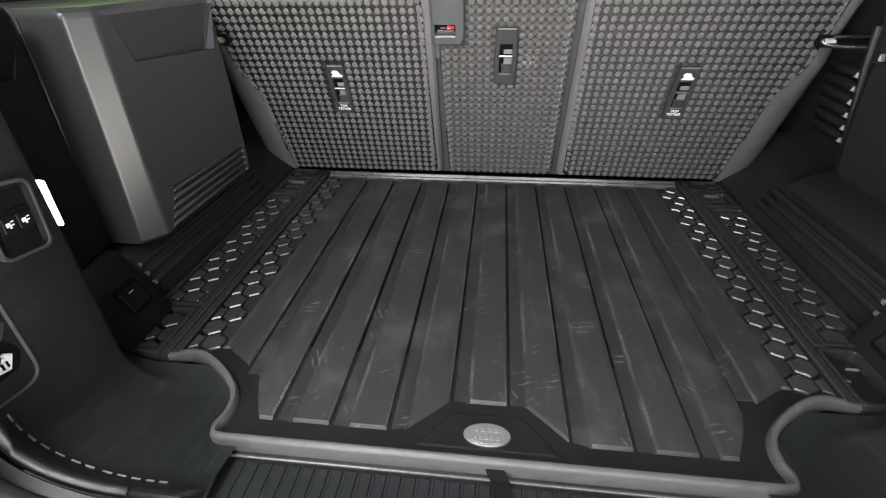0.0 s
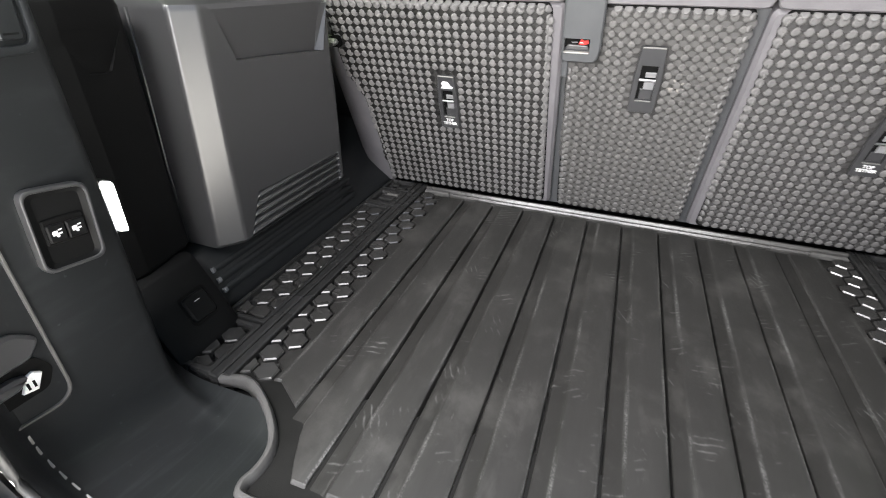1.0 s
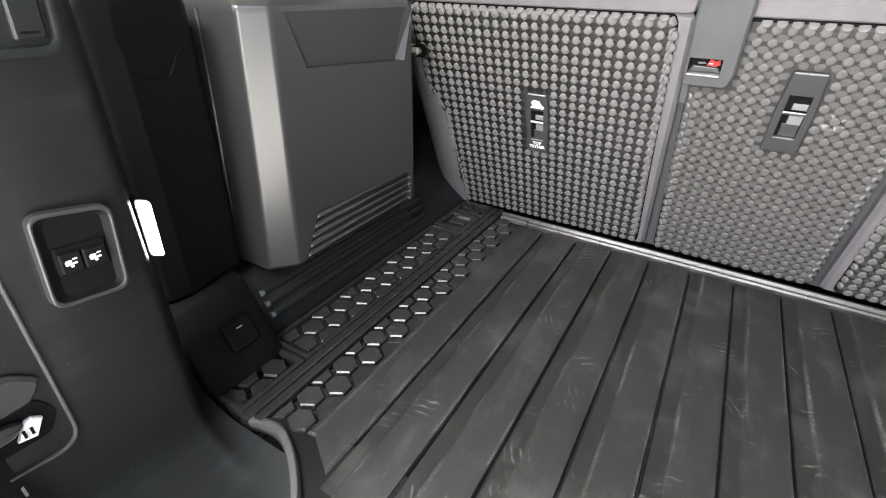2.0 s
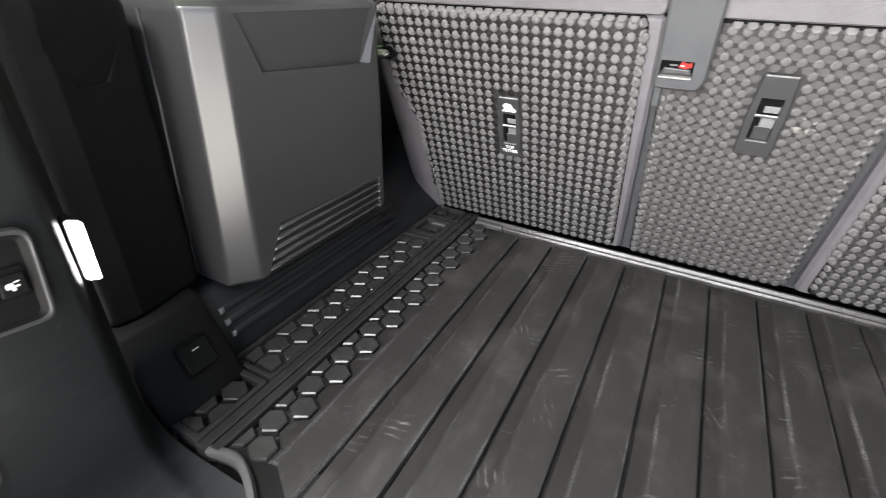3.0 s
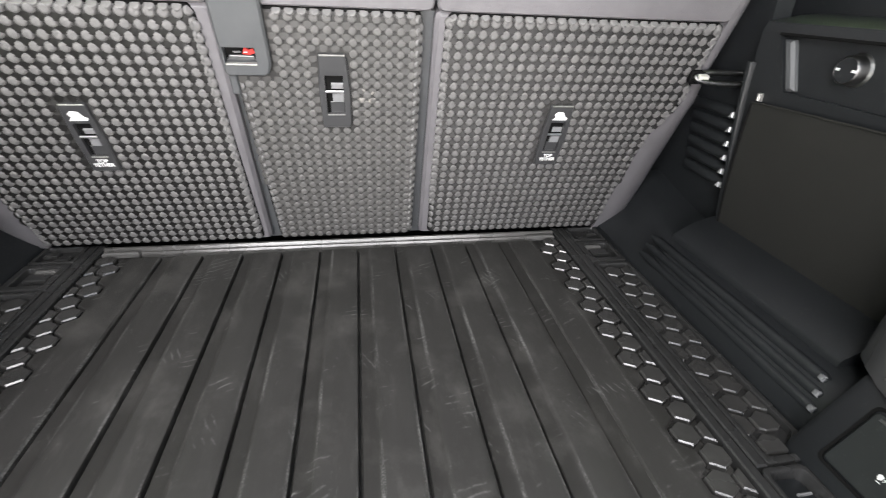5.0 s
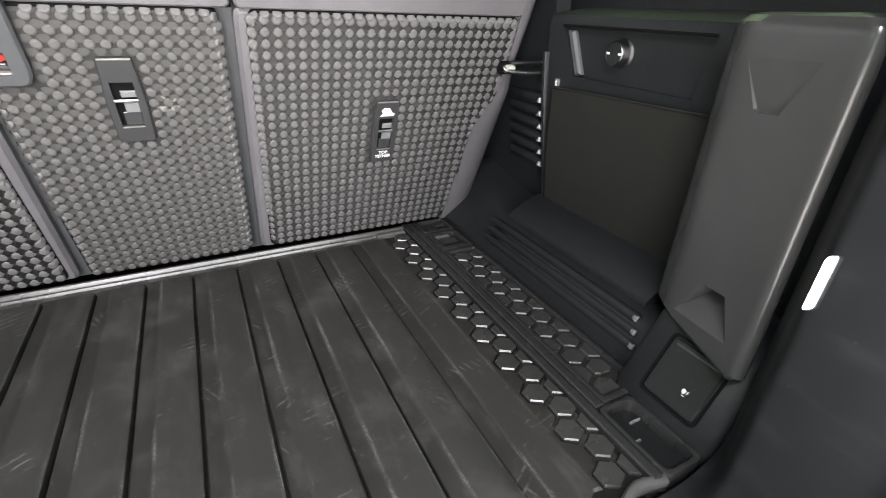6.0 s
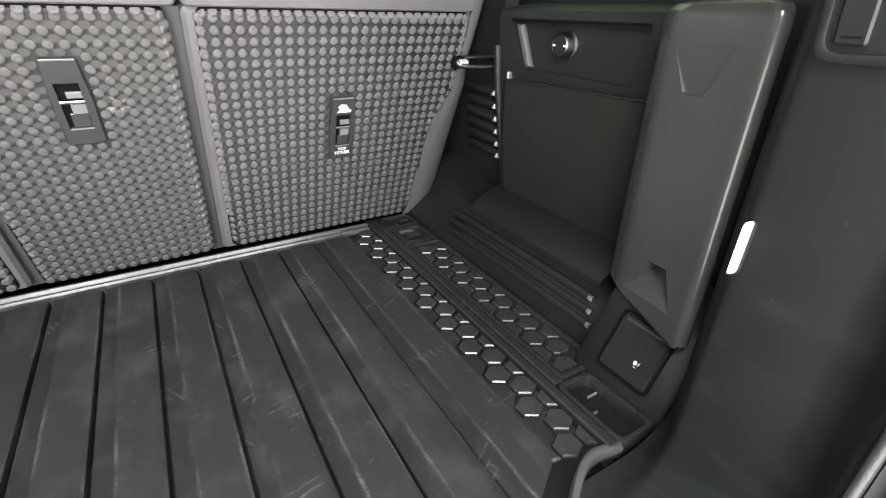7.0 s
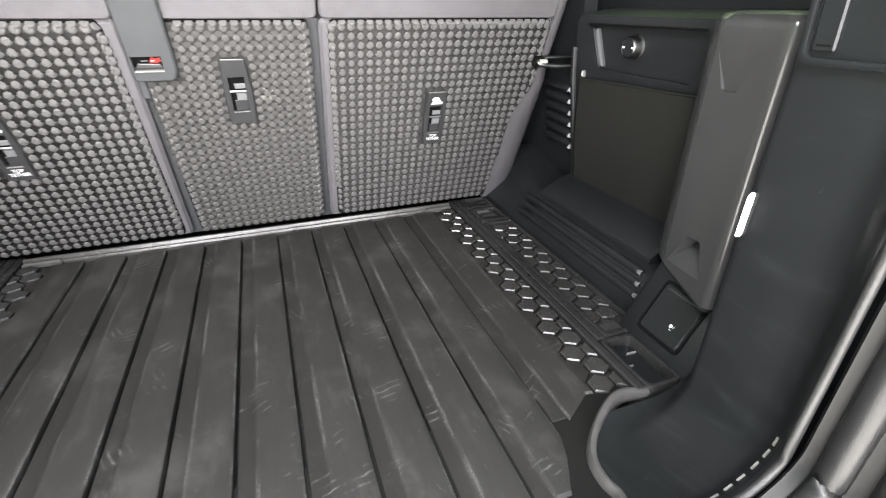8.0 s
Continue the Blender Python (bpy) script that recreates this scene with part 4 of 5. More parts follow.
# ---- storage box on the left ----
def storage_box():
    box = tagged(empty("storage_box"), "dark grey moulded side storage box with ribbed lower vent", "storage box")
    plan = [(-0.735, 0.655), (-0.584, 0.655), (-0.554, 0.694), (-0.552, 0.990), (-0.580, 1.015), (-0.735, 1.015)]
    bm = bmesh.new()
    rings = []
    for z, dx, r in ((0.094, 0.004, 0.02), (0.100, 0.0, 0.02), (0.27, 0.0, 0.02), (0.428, 0.003, 0.02), (0.436, 0.006, 0.02), (0.442, 0.013, 0.02), (0.445, 0.03, 0.02)):
        g = (z - 0.094) / 0.344
        plan[0] = (-0.735, 0.655 + 0.016 * g)
        plan[1] = (-0.580 + 0.001 * g, 0.656 + 0.016 * g)
        plan[2] = (-0.5535, 0.690 + 0.010 * g)
        pts = rounded([(x - (dx if x > -0.7 else 0), y + (dx if y < 0.72 else -dx) * 0.6) for x, y in plan], [0.001, 0.005, 0.005, 0.010, 0.014, 0.001], 3)
        rings.append([bm.verts.new((x, y, z)) for x, y in pts])
    k = len(rings[0])
    for a, b in zip(rings, rings[1:]):
        for i in range(k):
            bm.faces.new((a[i], a[(i + 1) % k], b[(i + 1) % k], b[i]))
    bm.faces.new(rings[0][::-1])
    bm.faces.new(rings[-1])
    body = part("body", bm, TRIM_SOFT, box)
    face = facing((-0.5532, 0, 0), (0, 1, 0), (0, 0, 1))
    carve(body, wedge(bmesh.new(), [(0.722, 0.430), (0.748, 0.364), (0.962, 0.352), (0.983, 0.404), (0.975, 0.430)], [0.004, 0.008, 0.012, 0.006, 0.003], face, 0.006))
    carve(body, wedge(bmesh.new(), [(0.704, 0.098), (0.980, 0.094), (0.976, 0.158), (0.738, 0.166)], [0.006] * 4, face))
    smooth_by(body, 25)
    even_shading(body)
    for i in range(5):
        z = 0.1005 + i * 0.0135
        y0 = 0.706 + i * 0.0068
        bm = slab(bmesh.new(), rounded([(y0, z), (0.974, z - 0.002), (0.974, z + 0.0065), (y0 + 0.004, z + 0.0085)], 0.003, 2), -0.007, 0.0008, face, chamfer=0.0025)
        rib = part("vent_rib", bm, TRIM_SOFT, box)
        smooth_by(rib, 50)
        bm = slab(bmesh.new(), rounded([(0.9705, z + 0.001), (0.9765, z + 0.0005), (0.9775, z + 0.0045), (0.9705, z + 0.0055)], 0.001, 2), -0.006, 0.0018, face, chamfer=0.0010)
        part("rib_tip", bm, RIDGE_GLINT, rib, "glossy rib end, its highlight in the pale colour")
    bm = bmesh.new()
    quad = ((0.953, 0.3535, -0.0105), (0.9625, 0.3525, 0.0012), (0.986, 0.4280, 0.0012), (0.970, 0.4280, -0.0035))
    top = [bm.verts.new(face @ Vector(q)) for q in quad]
    low = [bm.verts.new(face @ Vector((a, b, -0.016))) for a, b, c in quad]
    bm.faces.new(top)
    bm.faces.new(low[::-1])
    for i in range(4):
        bm.faces.new((low[i], low[(i + 1) % 4], top[(i + 1) % 4], top[i]))
    part("lid_facet", bm, TRIM_SOFT, box, "slanted end facet of the lid recess")
    bm = tube(bmesh.new(), [(-0.647, 0.671, 0.432), (-0.645, 0.667, 0.342), (-0.644, 0.661, 0.226), (-0.641, 0.655, 0.10)], 0.0020, 6)
    part("edge_ridge", bm, TRIM_SOFT, box, "thin raised edge ridge", True)


storage_box()


# ---- right side panel ----
def side_panel():
    p = tagged(empty("side_trim_panel"), "black side trim panel with round knob and olive net pocket", "trim panel")
    rows = []
    for y in (0.640, 0.70, 0.80, 0.95, 1.022):
        rows.append([(x, y, z) for x, z in ((0.690, 0.085), (0.685, 0.12), (0.668, 0.22), (0.652, 0.32), (0.648, 0.36), (0.645, 0.43), (0.650, 0.442), (0.70, 0.452), (0.735, 0.455))])
    body = part("panel", thick_sheet(bmesh.new(), rows, (0.04, 0, 0)), TRIM, p)
    m = facing((0.6465, 0, 0), (0, -1, 0), (0, 0, 1))
    carve(body, wedge(bmesh.new(), [(-0.951, 0.353), (-0.728, 0.352), (-0.712, 0.424), (-0.985, 0.426)], [0.011, 0.010, 0.010, 0.011], m, 0.02))
    smooth_by(body, 30)
    even_shading(body)
    part("facet", slab(bmesh.new(), [(-0.951, 0.354), (-0.936, 0.357), (-0.966, 0.421), (-0.983, 0.421)], -0.011, -0.002, m, chamfer=0.004), TRIM_GREY, p, "lighter slanted facet")
    # black bar painted in as the shadow line over the recess
    part("shadow_line", slab(bmesh.new(), rect(-0.988, 0.4255, -0.712, 0.4295), -0.004, 0.003, m, chamfer=0.001), BLACK, p)
    # knob
    bm = bmesh.new()
    prof = [(0.021, -0.014), (0.021, -0.009), (0.0180, -0.007), (0.0172, 0.006), (0.0155, 0.008), (0.0150, 0.0065)]
    km = facing((0.6475, 0.864, 0.395), (0, -1, 0), (0, 0, 1))
    rings = [[bm.verts.new(km @ Vector((r * math.cos(2 * math.pi * k / 28), r * math.sin(2 * math.pi * k / 28), h))) for k in range(28)] for r, h in prof]
    for a, b in zip(rings, rings[1:]):
        for k in range(28):
            bm.faces.new((a[k], a[(k + 1) % 28], b[(k + 1) % 28], b[k]))
    bm.faces.new(rings[0][::-1])
    bm.faces.new(rings[-1])
    knob = part("knob", bm, GUNMETAL, p, "round dark metal turn knob")
    smooth_by(knob, 40)
    disc = [(0.0146 * math.cos(2 * math.pi * k / 24), 0.0146 * math.sin(2 * math.pi * k / 24)) for k in range(24)]
    part("knob_face", slab(bmesh.new(), disc, 0.004, 0.0072, km), TRIM, knob)
    part("knob_mark", slab(bmesh.new(), rect(-0.0140, -0.0015, -0.0085, 0.0015), 0.007, 0.0078, km), WHITE, knob)
    part("knob_mark", slab(bmesh.new(), rect(0.0085, -0.0015, 0.0140, 0.0015), 0.007, 0.0078, km), WHITE, knob)
    # net pocket
    rows = []
    for i, y in enumerate((0.996, 0.95, 0.88, 0.80, 0.72, 0.672)):
        top = 0.330 + 0.010 * i / 5
        rows.append([(0.6880 - 0.165 * (z - 0.098) - 0.005 * math.sin(math.pi * (z - 0.098) / (top - 0.098)) - 0.004, y + (0.10 * (top - z) if i == 0 else 0.0), z) for z in [0.098 + (top - 0.098) * j / 8 for j in range(9)]])
    net = part("net_pocket", thick_sheet(bmesh.new(), rows, (0.006, 0, 0)), NET, p, "olive net cloth pocket")
    smooth_by(net, 60)
    edge = [(r[-1][0] - 0.001, r[-1][1], r[-1][2]) for r in rows]
    part("net_hem", tube(bmesh.new(), edge, 0.0016, 8), NET, net)
    side = [(x - 0.001, y, z) for x, y, z in rows[0]]
    part("net_hem", tube(bmesh.new(), side, 0.0018, 6), BLACK, net)
    part("net_hook", slab(bmesh.new(), rect(-0.990, 0.333, -0.984, 0.345), -0.004, 0.004, m, chamfer=0.002), SILVER, p)
    # sill under the pocket
    bm = bmesh.new()
    rows = [[(x, y, z) for x, z in ((0.6110, 0.070), (0.6115, 0.0795), (0.6150, 0.0835), (0.645, 0.102), (0.672, 0.112), (0.695, 0.118))] for y in (0.687, 0.692, 0.90, 1.035)]
    thick_sheet(bm, rows, (0.02, 0, -0.02))
    smooth_by(part("pocket_sill", bm, TRIM, p), 40)
    # post between the panel and the seat, with short ridges
    prof = ((0.690, 0.085), (0.685, 0.12), (0.668, 0.22), (0.652, 0.32), (0.648, 0.36), (0.6455, 0.385))
    rows = [[(x - d, y, z) for x, z in prof] for y, d in ((1.016, 0.001), (1.019, 0.006), (1.024, 0.007), (1.028, 0.002))]
    smooth_by(part("post", thick_sheet(bmesh.new(), rows, (0.03, 0, 0)), TRIM, p), 40)
    back = tagged(empty("rear_pillar_trim"), "black ridged trim between side panel and seat", "pillar trim")
    rows = [[(0.735, y, z) if x is None else (x, y, z) for x, z in ((0.720, 0.06), (0.702, 0.14), (0.684, 0.25), (0.670, 0.36), (0.660, 0.46), (0.656, 0.62))] for y in (1.03, 1.10, 1.18, 1.30)]
    smooth_by(part("pillar_panel", thick_sheet(bmesh.new(), rows, (0.03, 0, 0)), TRIM, back), 40)
    for k in range(6):
        z = 0.178 + 0.0245 * k
        x = 0.684 - 0.145 * (z - 0.178)
        bm = bmesh.new()
        rows = []
        for y, f in ((1.027, 0.0), (1.0400, 1.0), (1.11, 0.8), (1.16, 0.1)):
            rows.append([(x - 0.0085 * f * b + 0.004, y, z + a) for a, b in ((-0.009, 0.0), (-0.005, 0.8), (0.0, 1.0), (0.005, 0.8), (0.009, 0.0))])
        thick_sheet(bm, rows, (0.012, 0, 0))
        ridge = part("ridge", bm, TRIM, back)
        smooth_by(ridge, 50)
        bm = slab(bmesh.new(), [(-0.0058, -0.0050), (0.0046, -0.0042), (0.0023, 0.0050), (-0.0012, 0.0054)], -0.012, 0.0025, facing((x - 0.0125, 1.0375, z), (0, -1, 0), (0.25, 0, 1)), chamfer=0.0015)
        part("ridge_tip", bm, RIDGE_GLINT, ridge, "glossy sloping ridge end, its highlight in the pale colour")


side_panel()


# ---- side pillars ----
def pillar(s):
    label = "dark grey moulded pillar cover with shallow V-shaped recess"
    p = tagged(empty("pillar_cover"), label, "pillar cover", group="pillar covers")
    plan = [(0.740, 0.690), (0.605, 0.672), (0.581, 0.640)]
    # blunt rounded nose, then the side that turns away
    for k in range(9):
        a = radians(159.2 + 18.0 * k)
        plan.append((0.5450 + 0.0098 * math.cos(a), 0.5186 + 0.0098 * math.sin(a)))
    plan += [(0.575, 0.556), (0.740, 0.600)]
    if s < 0:
        plan = [(0.740, 0.650), (0.640, 0.648), (0.615, 0.640), (0.600, 0.552), (0.605, 0.520), (0.740, 0.505)]
    bm = bmesh.new()
    rings = []
    for z, d in ((0.104, 0.004), (0.112, 0.0), (0.27, 0.0), (0.40, 0.0), (0.436, 0.0), (0.444, 0.002), (0.450, 0.007), (0.453, 0.018)):
        pts = [(x + d, y + (d if y < 0.55 else -d if y > 0.6 else 0)) if x < 0.7 else (x, y) for x, y in plan]
        pts = rounded(pts, [0.001, 0.012, 0.014] + [0.0016] * (len(pts) - 5) + [0.01, 0.001], 6 if s < 0 else 3)
        rings.append([bm.verts.new((s * x, y, z)) for x, y in pts])
    k = len(rings[0])
    for a, b in zip(rings, rings[1:]):
        for i in range(k):
            bm.faces.new((a[i], a[(i + 1) % k], b[(i + 1) % k], b[i]))
    bm.faces.new(rings[0][::-1])
    bm.faces.new(rings[-1])
    # the left cover's shade is put into its near-black colour
    body = part("body", bm, PILLAR if s > 0 else MATT_AND_SHADED_TRIM, p)
    a, b = Vector(plan[2]), Vector(plan[3]) if s < 0 else Vector((0.5318, 0.5105))
    m = facing((s * a.x, a.y, 0), (s * (b.x - a.x), b.y - a.y, 0), (0, 0, 1)) if s > 0 else facing((s * b.x, b.y, 0), (s * (a.x - b.x), a.y - b.y, 0), (0, 0, 1))
    L = (b - a).length
    f = (lambda u: u) if s > 0 else (lambda u: L - u)
    vee = [(f(0.010), 0.413), (f(0.040), 0.3675), (f(0.050), 0.3650), (f(0.074), 0.3680), (f(0.101), 0.4165)]
    carve(body, wedge(bmesh.new(), vee if s > 0 else vee[::-1], [0.0002, 0.0034, 0.0036, 0.0034, 0.0002], m, 0.004, 0.0024))
    if s > 0:
        tri = [(0.018, 0.121), (0.056, 0.179), (0.088, 0.184), (0.110, 0.138)]
        carve(body, wedge(bmesh.new(), tri, [0.001, 0.034, 0.036, 0.001], m, 0.004))
        bm = bmesh.new()
        top = [bm.verts.new(m @ Vector((x, y, 0.0008 - d))) for (x, y), d in zip(tri, (0.001, 0.031, 0.033, 0.001))]
        low = [bm.verts.new(m @ Vector((x, y, -0.004 - d))) for (x, y), d in zip(tri, (0.001, 0.031, 0.033, 0.001))]
        bm.faces.new(top)
        bm.faces.new(low[::-1])
        for i in range(4):
            bm.faces.new((low[i], low[(i + 1) % 4], top[(i + 1) % 4], top[i]))
        part("recess_floor", bm, PILLAR, p, "sloping floor of the triangular recess")
    smooth_by(body, 25)
    even_shading(body)

    # sloping housing with a socket cover below
    h = tagged(empty("socket_housing"), "black sloping socket housing with closed square cover", "socket housing", group="socket housings")
    rows = []
    far = 0.618 if s < 0 else 0.645
    for y in (0.505, 0.512, 0.580, far - 0.008, far):
        d = 0.006 if y in (0.505, far) else 0.0
        rows.append([(s * (x + d), y, z) for x, z in ((0.530, -0.03), (0.527, -0.004), (0.529, 0.006), (0.556, 0.056), (0.584, 0.101), (0.590, 0.106), (0.70, 0.108))])
    # left housing and socket cover carry their shade in a darker black
    smooth_by(part("housing", thick_sheet(bmesh.new(), rows, (s * 0.02, 0, -0.01)), TRIM if s > 0 else MATT_AND_SHADED_TRIM, h), 40)
    cm = facing((s * 0.5565, 0.573 if s > 0 else 0.562, 0.056), (0, -s, 0), (s * 0.5, 0, 0.85))
    x0, y0, x1, y1 = (-0.036, -0.040, 0.036, 0.038) if s > 0 else (-0.008, -0.026, 0.032, 0.014)
    cover = slab(bmesh.new(), rounded(rect(x0, y0, x1, y1), 0.007, 3), -0.004, 0.0042, cm, chamfer=0.0025)
    part("socket_cover", cover, TRIM if s > 0 else MATT_AND_SHADED_TRIM, h, "square flip cover")
    ring_o, ring_i = rounded(rect(x0 - 0.0045, y0 - 0.0045, x1 + 0.0045, y1 + 0.0045), 0.009, 3), rounded(rect(x0 - 0.001, y0 - 0.001, x1 + 0.001, y1 + 0.001), 0.007, 3)
    part("cover_gap", ring_slab(bmesh.new(), ring_o, ring_i, -0.006, 0.0010, cm), BLACK, h)
    if s > 0:
        part("cover_lip", slab(bmesh.new(), rect(-0.028, 0.029, 0.028, 0.0325), 0.003, 0.0052, cm, chamfer=0.0008), TRIM_SOFT, h)
        bm = bmesh.new()

        def q(pts):
            return [(0.010 + 0.62 * x, -0.013 + 0.62 * (y + 0.016)) for x, y in pts]

        slab(bm, q([(0.000, -0.021), (0.004, -0.018), (0.0045, -0.012), (-0.0005, -0.010), (-0.004, -0.013), (-0.003, -0.018)]), 0.004, 0.0048, cm)
        slab(bm, q([(0.0062, -0.020), (0.0105, -0.0135), (0.0085, -0.0135), (0.0100, -0.009), (0.0055, -0.0150), (0.0078, -0.0150)]), 0.004, 0.0048, cm)
        slab(bm, q(rect(0.000, -0.0245, 0.006, -0.0232)), 0.004, 0.0048, cm)
        part("plug_symbol", bm, WHITE, h, "white plug symbol")
    else:
        part("mark", slab(bmesh.new(), rect(0.0075, 0.0019, 0.0165, 0.0033), 0.004, 0.0048, cm), WHITE, h)


pillar(-1)
pillar(1)


# ---- quarter trims by the tailgate ----
def shift_of(s):
    """How far the trim of that side sits forward."""
    return 0.0 if s < 0 else 0.042


def trim_section(y, s, roll=0.0):
    """The trim's shape across the car at a place along it, from the sill up; roll lifts it off itself."""
    y = y - shift_of(s)
    f = min(max((y - 0.305) / 0.15, 0.0), 1.0)
    floor = 0.0195 * (1 - f) ** 1.3 - 0.0155
    floor += 0.009 * min(max((y + shift_of(s) - 0.44) / 0.06, 0.0), 1.0) ** 2
    wall = (0.4855 if s < 0 else 0.472) + 0.006 * (1 - f)
    yy = y + shift_of(s)
    wall += 0.006 * min(max((yy - 0.392) / 0.070, 0.0), 1.0) ** 2
    if yy > 0.462:
        wall += (yy - 0.462) * (0.5 + 60.0 * min(yy - 0.462, 0.02))
    rx, rz = 0.135 - 0.055 * f, 0.095 - 0.035 * f
    pts = [(0.300, floor), (0.330, floor), (wall - rx, floor)]
    for k in range(1, 9):
        a = math.pi / 2 * k / 8
        pts.append((wall - rx + rx * math.sin(a) - roll * math.sin(a), floor + rz * (1 - math.cos(a)) + roll * math.cos(a)))
    for z in (0.20, 0.30, 0.40, 0.50, 0.62):
        pts.append((wall - roll, z))
    return [(x, z + (roll if k < 3 else 0.0)) for k, (x, z) in enumerate(pts)]


def quarter_trim(s):
    q = tagged(empty("quarter_trim"), "black grained plastic trim sweeping from sill up the side", "side trim", group="quarter trims")
    rows = []
    dy = shift_of(s)
    for y, roll in ((0.288, 0.034), (0.293, 0.033), (0.300, 0.026), (0.308, 0.014), (0.317, 0.004), (0.325, 0.0), (0.340, 0), (0.392 - dy, 0), (0.404 - dy, 0), (0.416 - dy, 0), (0.428 - dy, 0), (0.440 - dy, 0), (0.450 - dy, 0), (0.458 - dy, 0), (0.462 - dy, 0), (0.467 - dy, 0), (0.474 - dy, 0), (0.482 - dy, 0), (0.492 - dy, 0), (0.500 - dy, 0)):
        rows.append([(s * x, y + dy, z) for x, z in trim_section(y + dy, s, roll)])
    bm = thick_sheet(bmesh.new(), rows, (s * 0.012, 0, -0.014))
    smooth_by(part("skin", bm, TRIM_SKIN, q), 35)
    # paler edge towards the tailgate
    edge = [(s * x, 0.288 + dy, z) for x, z in trim_section(0.288 + dy, s, 0.034)[2:]]
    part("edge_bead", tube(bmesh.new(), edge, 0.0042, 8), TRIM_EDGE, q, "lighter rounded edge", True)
    # short marks along the edge
    at = 0.319 if s < 0 else 0.347
    sec = trim_section(at, s, 0.003 if s < 0 else 0.020)
    arc = [Vector((x, z)) for x, z in sec[1:11]]
    line = [Vector((p.x, 0, p.y)) for p in curve_through([(v.x, v.y, 0) for v in arc], 6)]
    total = 0.0
    for a, b in zip(line, line[1:]):
        step = (b - a).length
        if int((total + step) / 0.0168) > int(total / 0.0168):
            d = (b - a).normalized()
            c = Vector((s * b.x, at, b.z))
            m = facing(c, (s * d.x, 0, d.z), (0, 1, 0)) if s > 0 else facing(c, (-s * -d.x, 0, d.z), (0, 1, 0))
            part("edge_mark", slab(bmesh.new(), rect(-0.0050, -0.0011, 0.0050, 0.0011), -0.001, 0.0016, m), SILVER, q)
        total += step
    # lamp
    lamp = tagged(empty("cargo_lamp"), "lit white LED cargo lamp in the trim edge", "lamp", group="cargo lamps")
    d = Vector((s * 0.42, 0.91, 0)) if s > 0 else Vector((0.0, 1.0, 0))
    lm = facing((s * (0.5195 if s < 0 else 0.4765), 0.4895 if s < 0 else 0.4610, 0.2535 if s < 0 else 0.2725), (-d if s > 0 else d), (0, 0, 1))
    lens = [(-0.0062, -0.027), (0.0050, -0.032), (0.0064, 0.026), (-0.0054, 0.031)] if s < 0 else [(-0.0052, -0.026), (0.0015, -0.020), (0.0025, 0.026), (-0.0044, 0.021)]
    lens = rounded(lens, 0.0036, 4)
    part("lens", slab(bmesh.new(), lens, -0.002, 0.0012, lm, chamfer=0.0005), LED, lamp, "glowing white lens")
    part("lamp_housing", slab(bmesh.new(), inset_outline(lens, -0.0012), -0.026 if s < 0 else -0.010, -0.0012, lm), TRIM, lamp, "black lamp housing")
    # grab recess bezel at the top
    bz = tagged(empty("tailgate_handle_bezel"), "black rounded bezel with a grey flap high on the trim", "bezel", group="handle bezels")
    fm = facing((s * (0.4870 if s < 0 else 0.4735), 0, 0), (0, -s, 0), (0, 0, 1))
    o, i_ = rounded([(-0.457, 0.414), (-0.34, 0.414), (-0.34, 0.56), (-0.466, 0.56)], 0.012, 4), rounded([(-0.451, 0.4205), (-0.35, 0.4205), (-0.35, 0.55), (-0.460, 0.55)], 0.009, 4)
    if s < 0:
        o, i_ = [(-x, y) for x, y in o][::-1], [(-x, y) for x, y in i_][::-1]
    soften(part("bezel_ring", ring_slab(bmesh.new(), o, i_, -0.004, 0.006, fm), TRIM, bz), 0.0018, 2, 50)
    part("recess", slab(bmesh.new(), inset_outline(o, 0.004), -0.004, 0.0012, fm), TRIM, bz)
    fl = rounded([(-0.4480, 0.4245), (-0.4295, 0.4245), (-0.4360, 0.53), (-0.4550, 0.53)], 0.003, 3)
    fl = fl if s > 0 else [(-x, y) for x, y in fl][::-1]
    part("flap", slab(bmesh.new(), fl, 0.0, 0.0052, fm, chamfer=0.0015), TRIM, bz, "dark grey flap")
    ln = [(-0.444, 0.4285), (-0.433, 0.4285), (-0.433, 0.4300), (-0.444, 0.4300)]
    ln = ln if s > 0 else [(-x, y) for x, y in ln][::-1]
    part("flap_line", slab(bmesh.new(), ln, 0.004, 0.0058, fm), BLACK, bz)
    # door seal and body flange
    seal = tagged(empty("door_seal"), "black rubber tailgate seal along the body opening", "seal", group="door seals")
    base = trim_section(0.288 + dy, s, 0.030)[1:]

    def outward(o):
        return [(x + o * min(1.0, 0.25 + 0.75 * i / 8), z - o * max(0.0, 1 - i / 8)) for i, (x, z) in enumerate(base)]

    for o, y, r in ((0.010, 0.258, 0.0130), (0.022, 0.222, 0.0125)):
        path = [(s * x, y + dy, z) for x, z in outward(o)]
        part("seal_bulb", tube(bmesh.new(), curve_through(path, 2), r, 10), SEAL, seal, "", True)
    fl = tagged(empty("body_flange"), "grey painted body flange round the tailgate opening", "body flange", group="body flanges")
    rows = [[(s * x, y + dy, z) for x, z in outward(o)] for o, y in ((0.014, 0.284), (0.026, 0.258), (0.036, 0.222), (0.040, 0.190), (0.30, 0.17))]
    smooth_by(part("flange", thick_sheet(bmesh.new(), rows, (s * 0.01, 0.006, -0.01)), PAINT, fl), 50)


quarter_trim(-1)
quarter_trim(1)


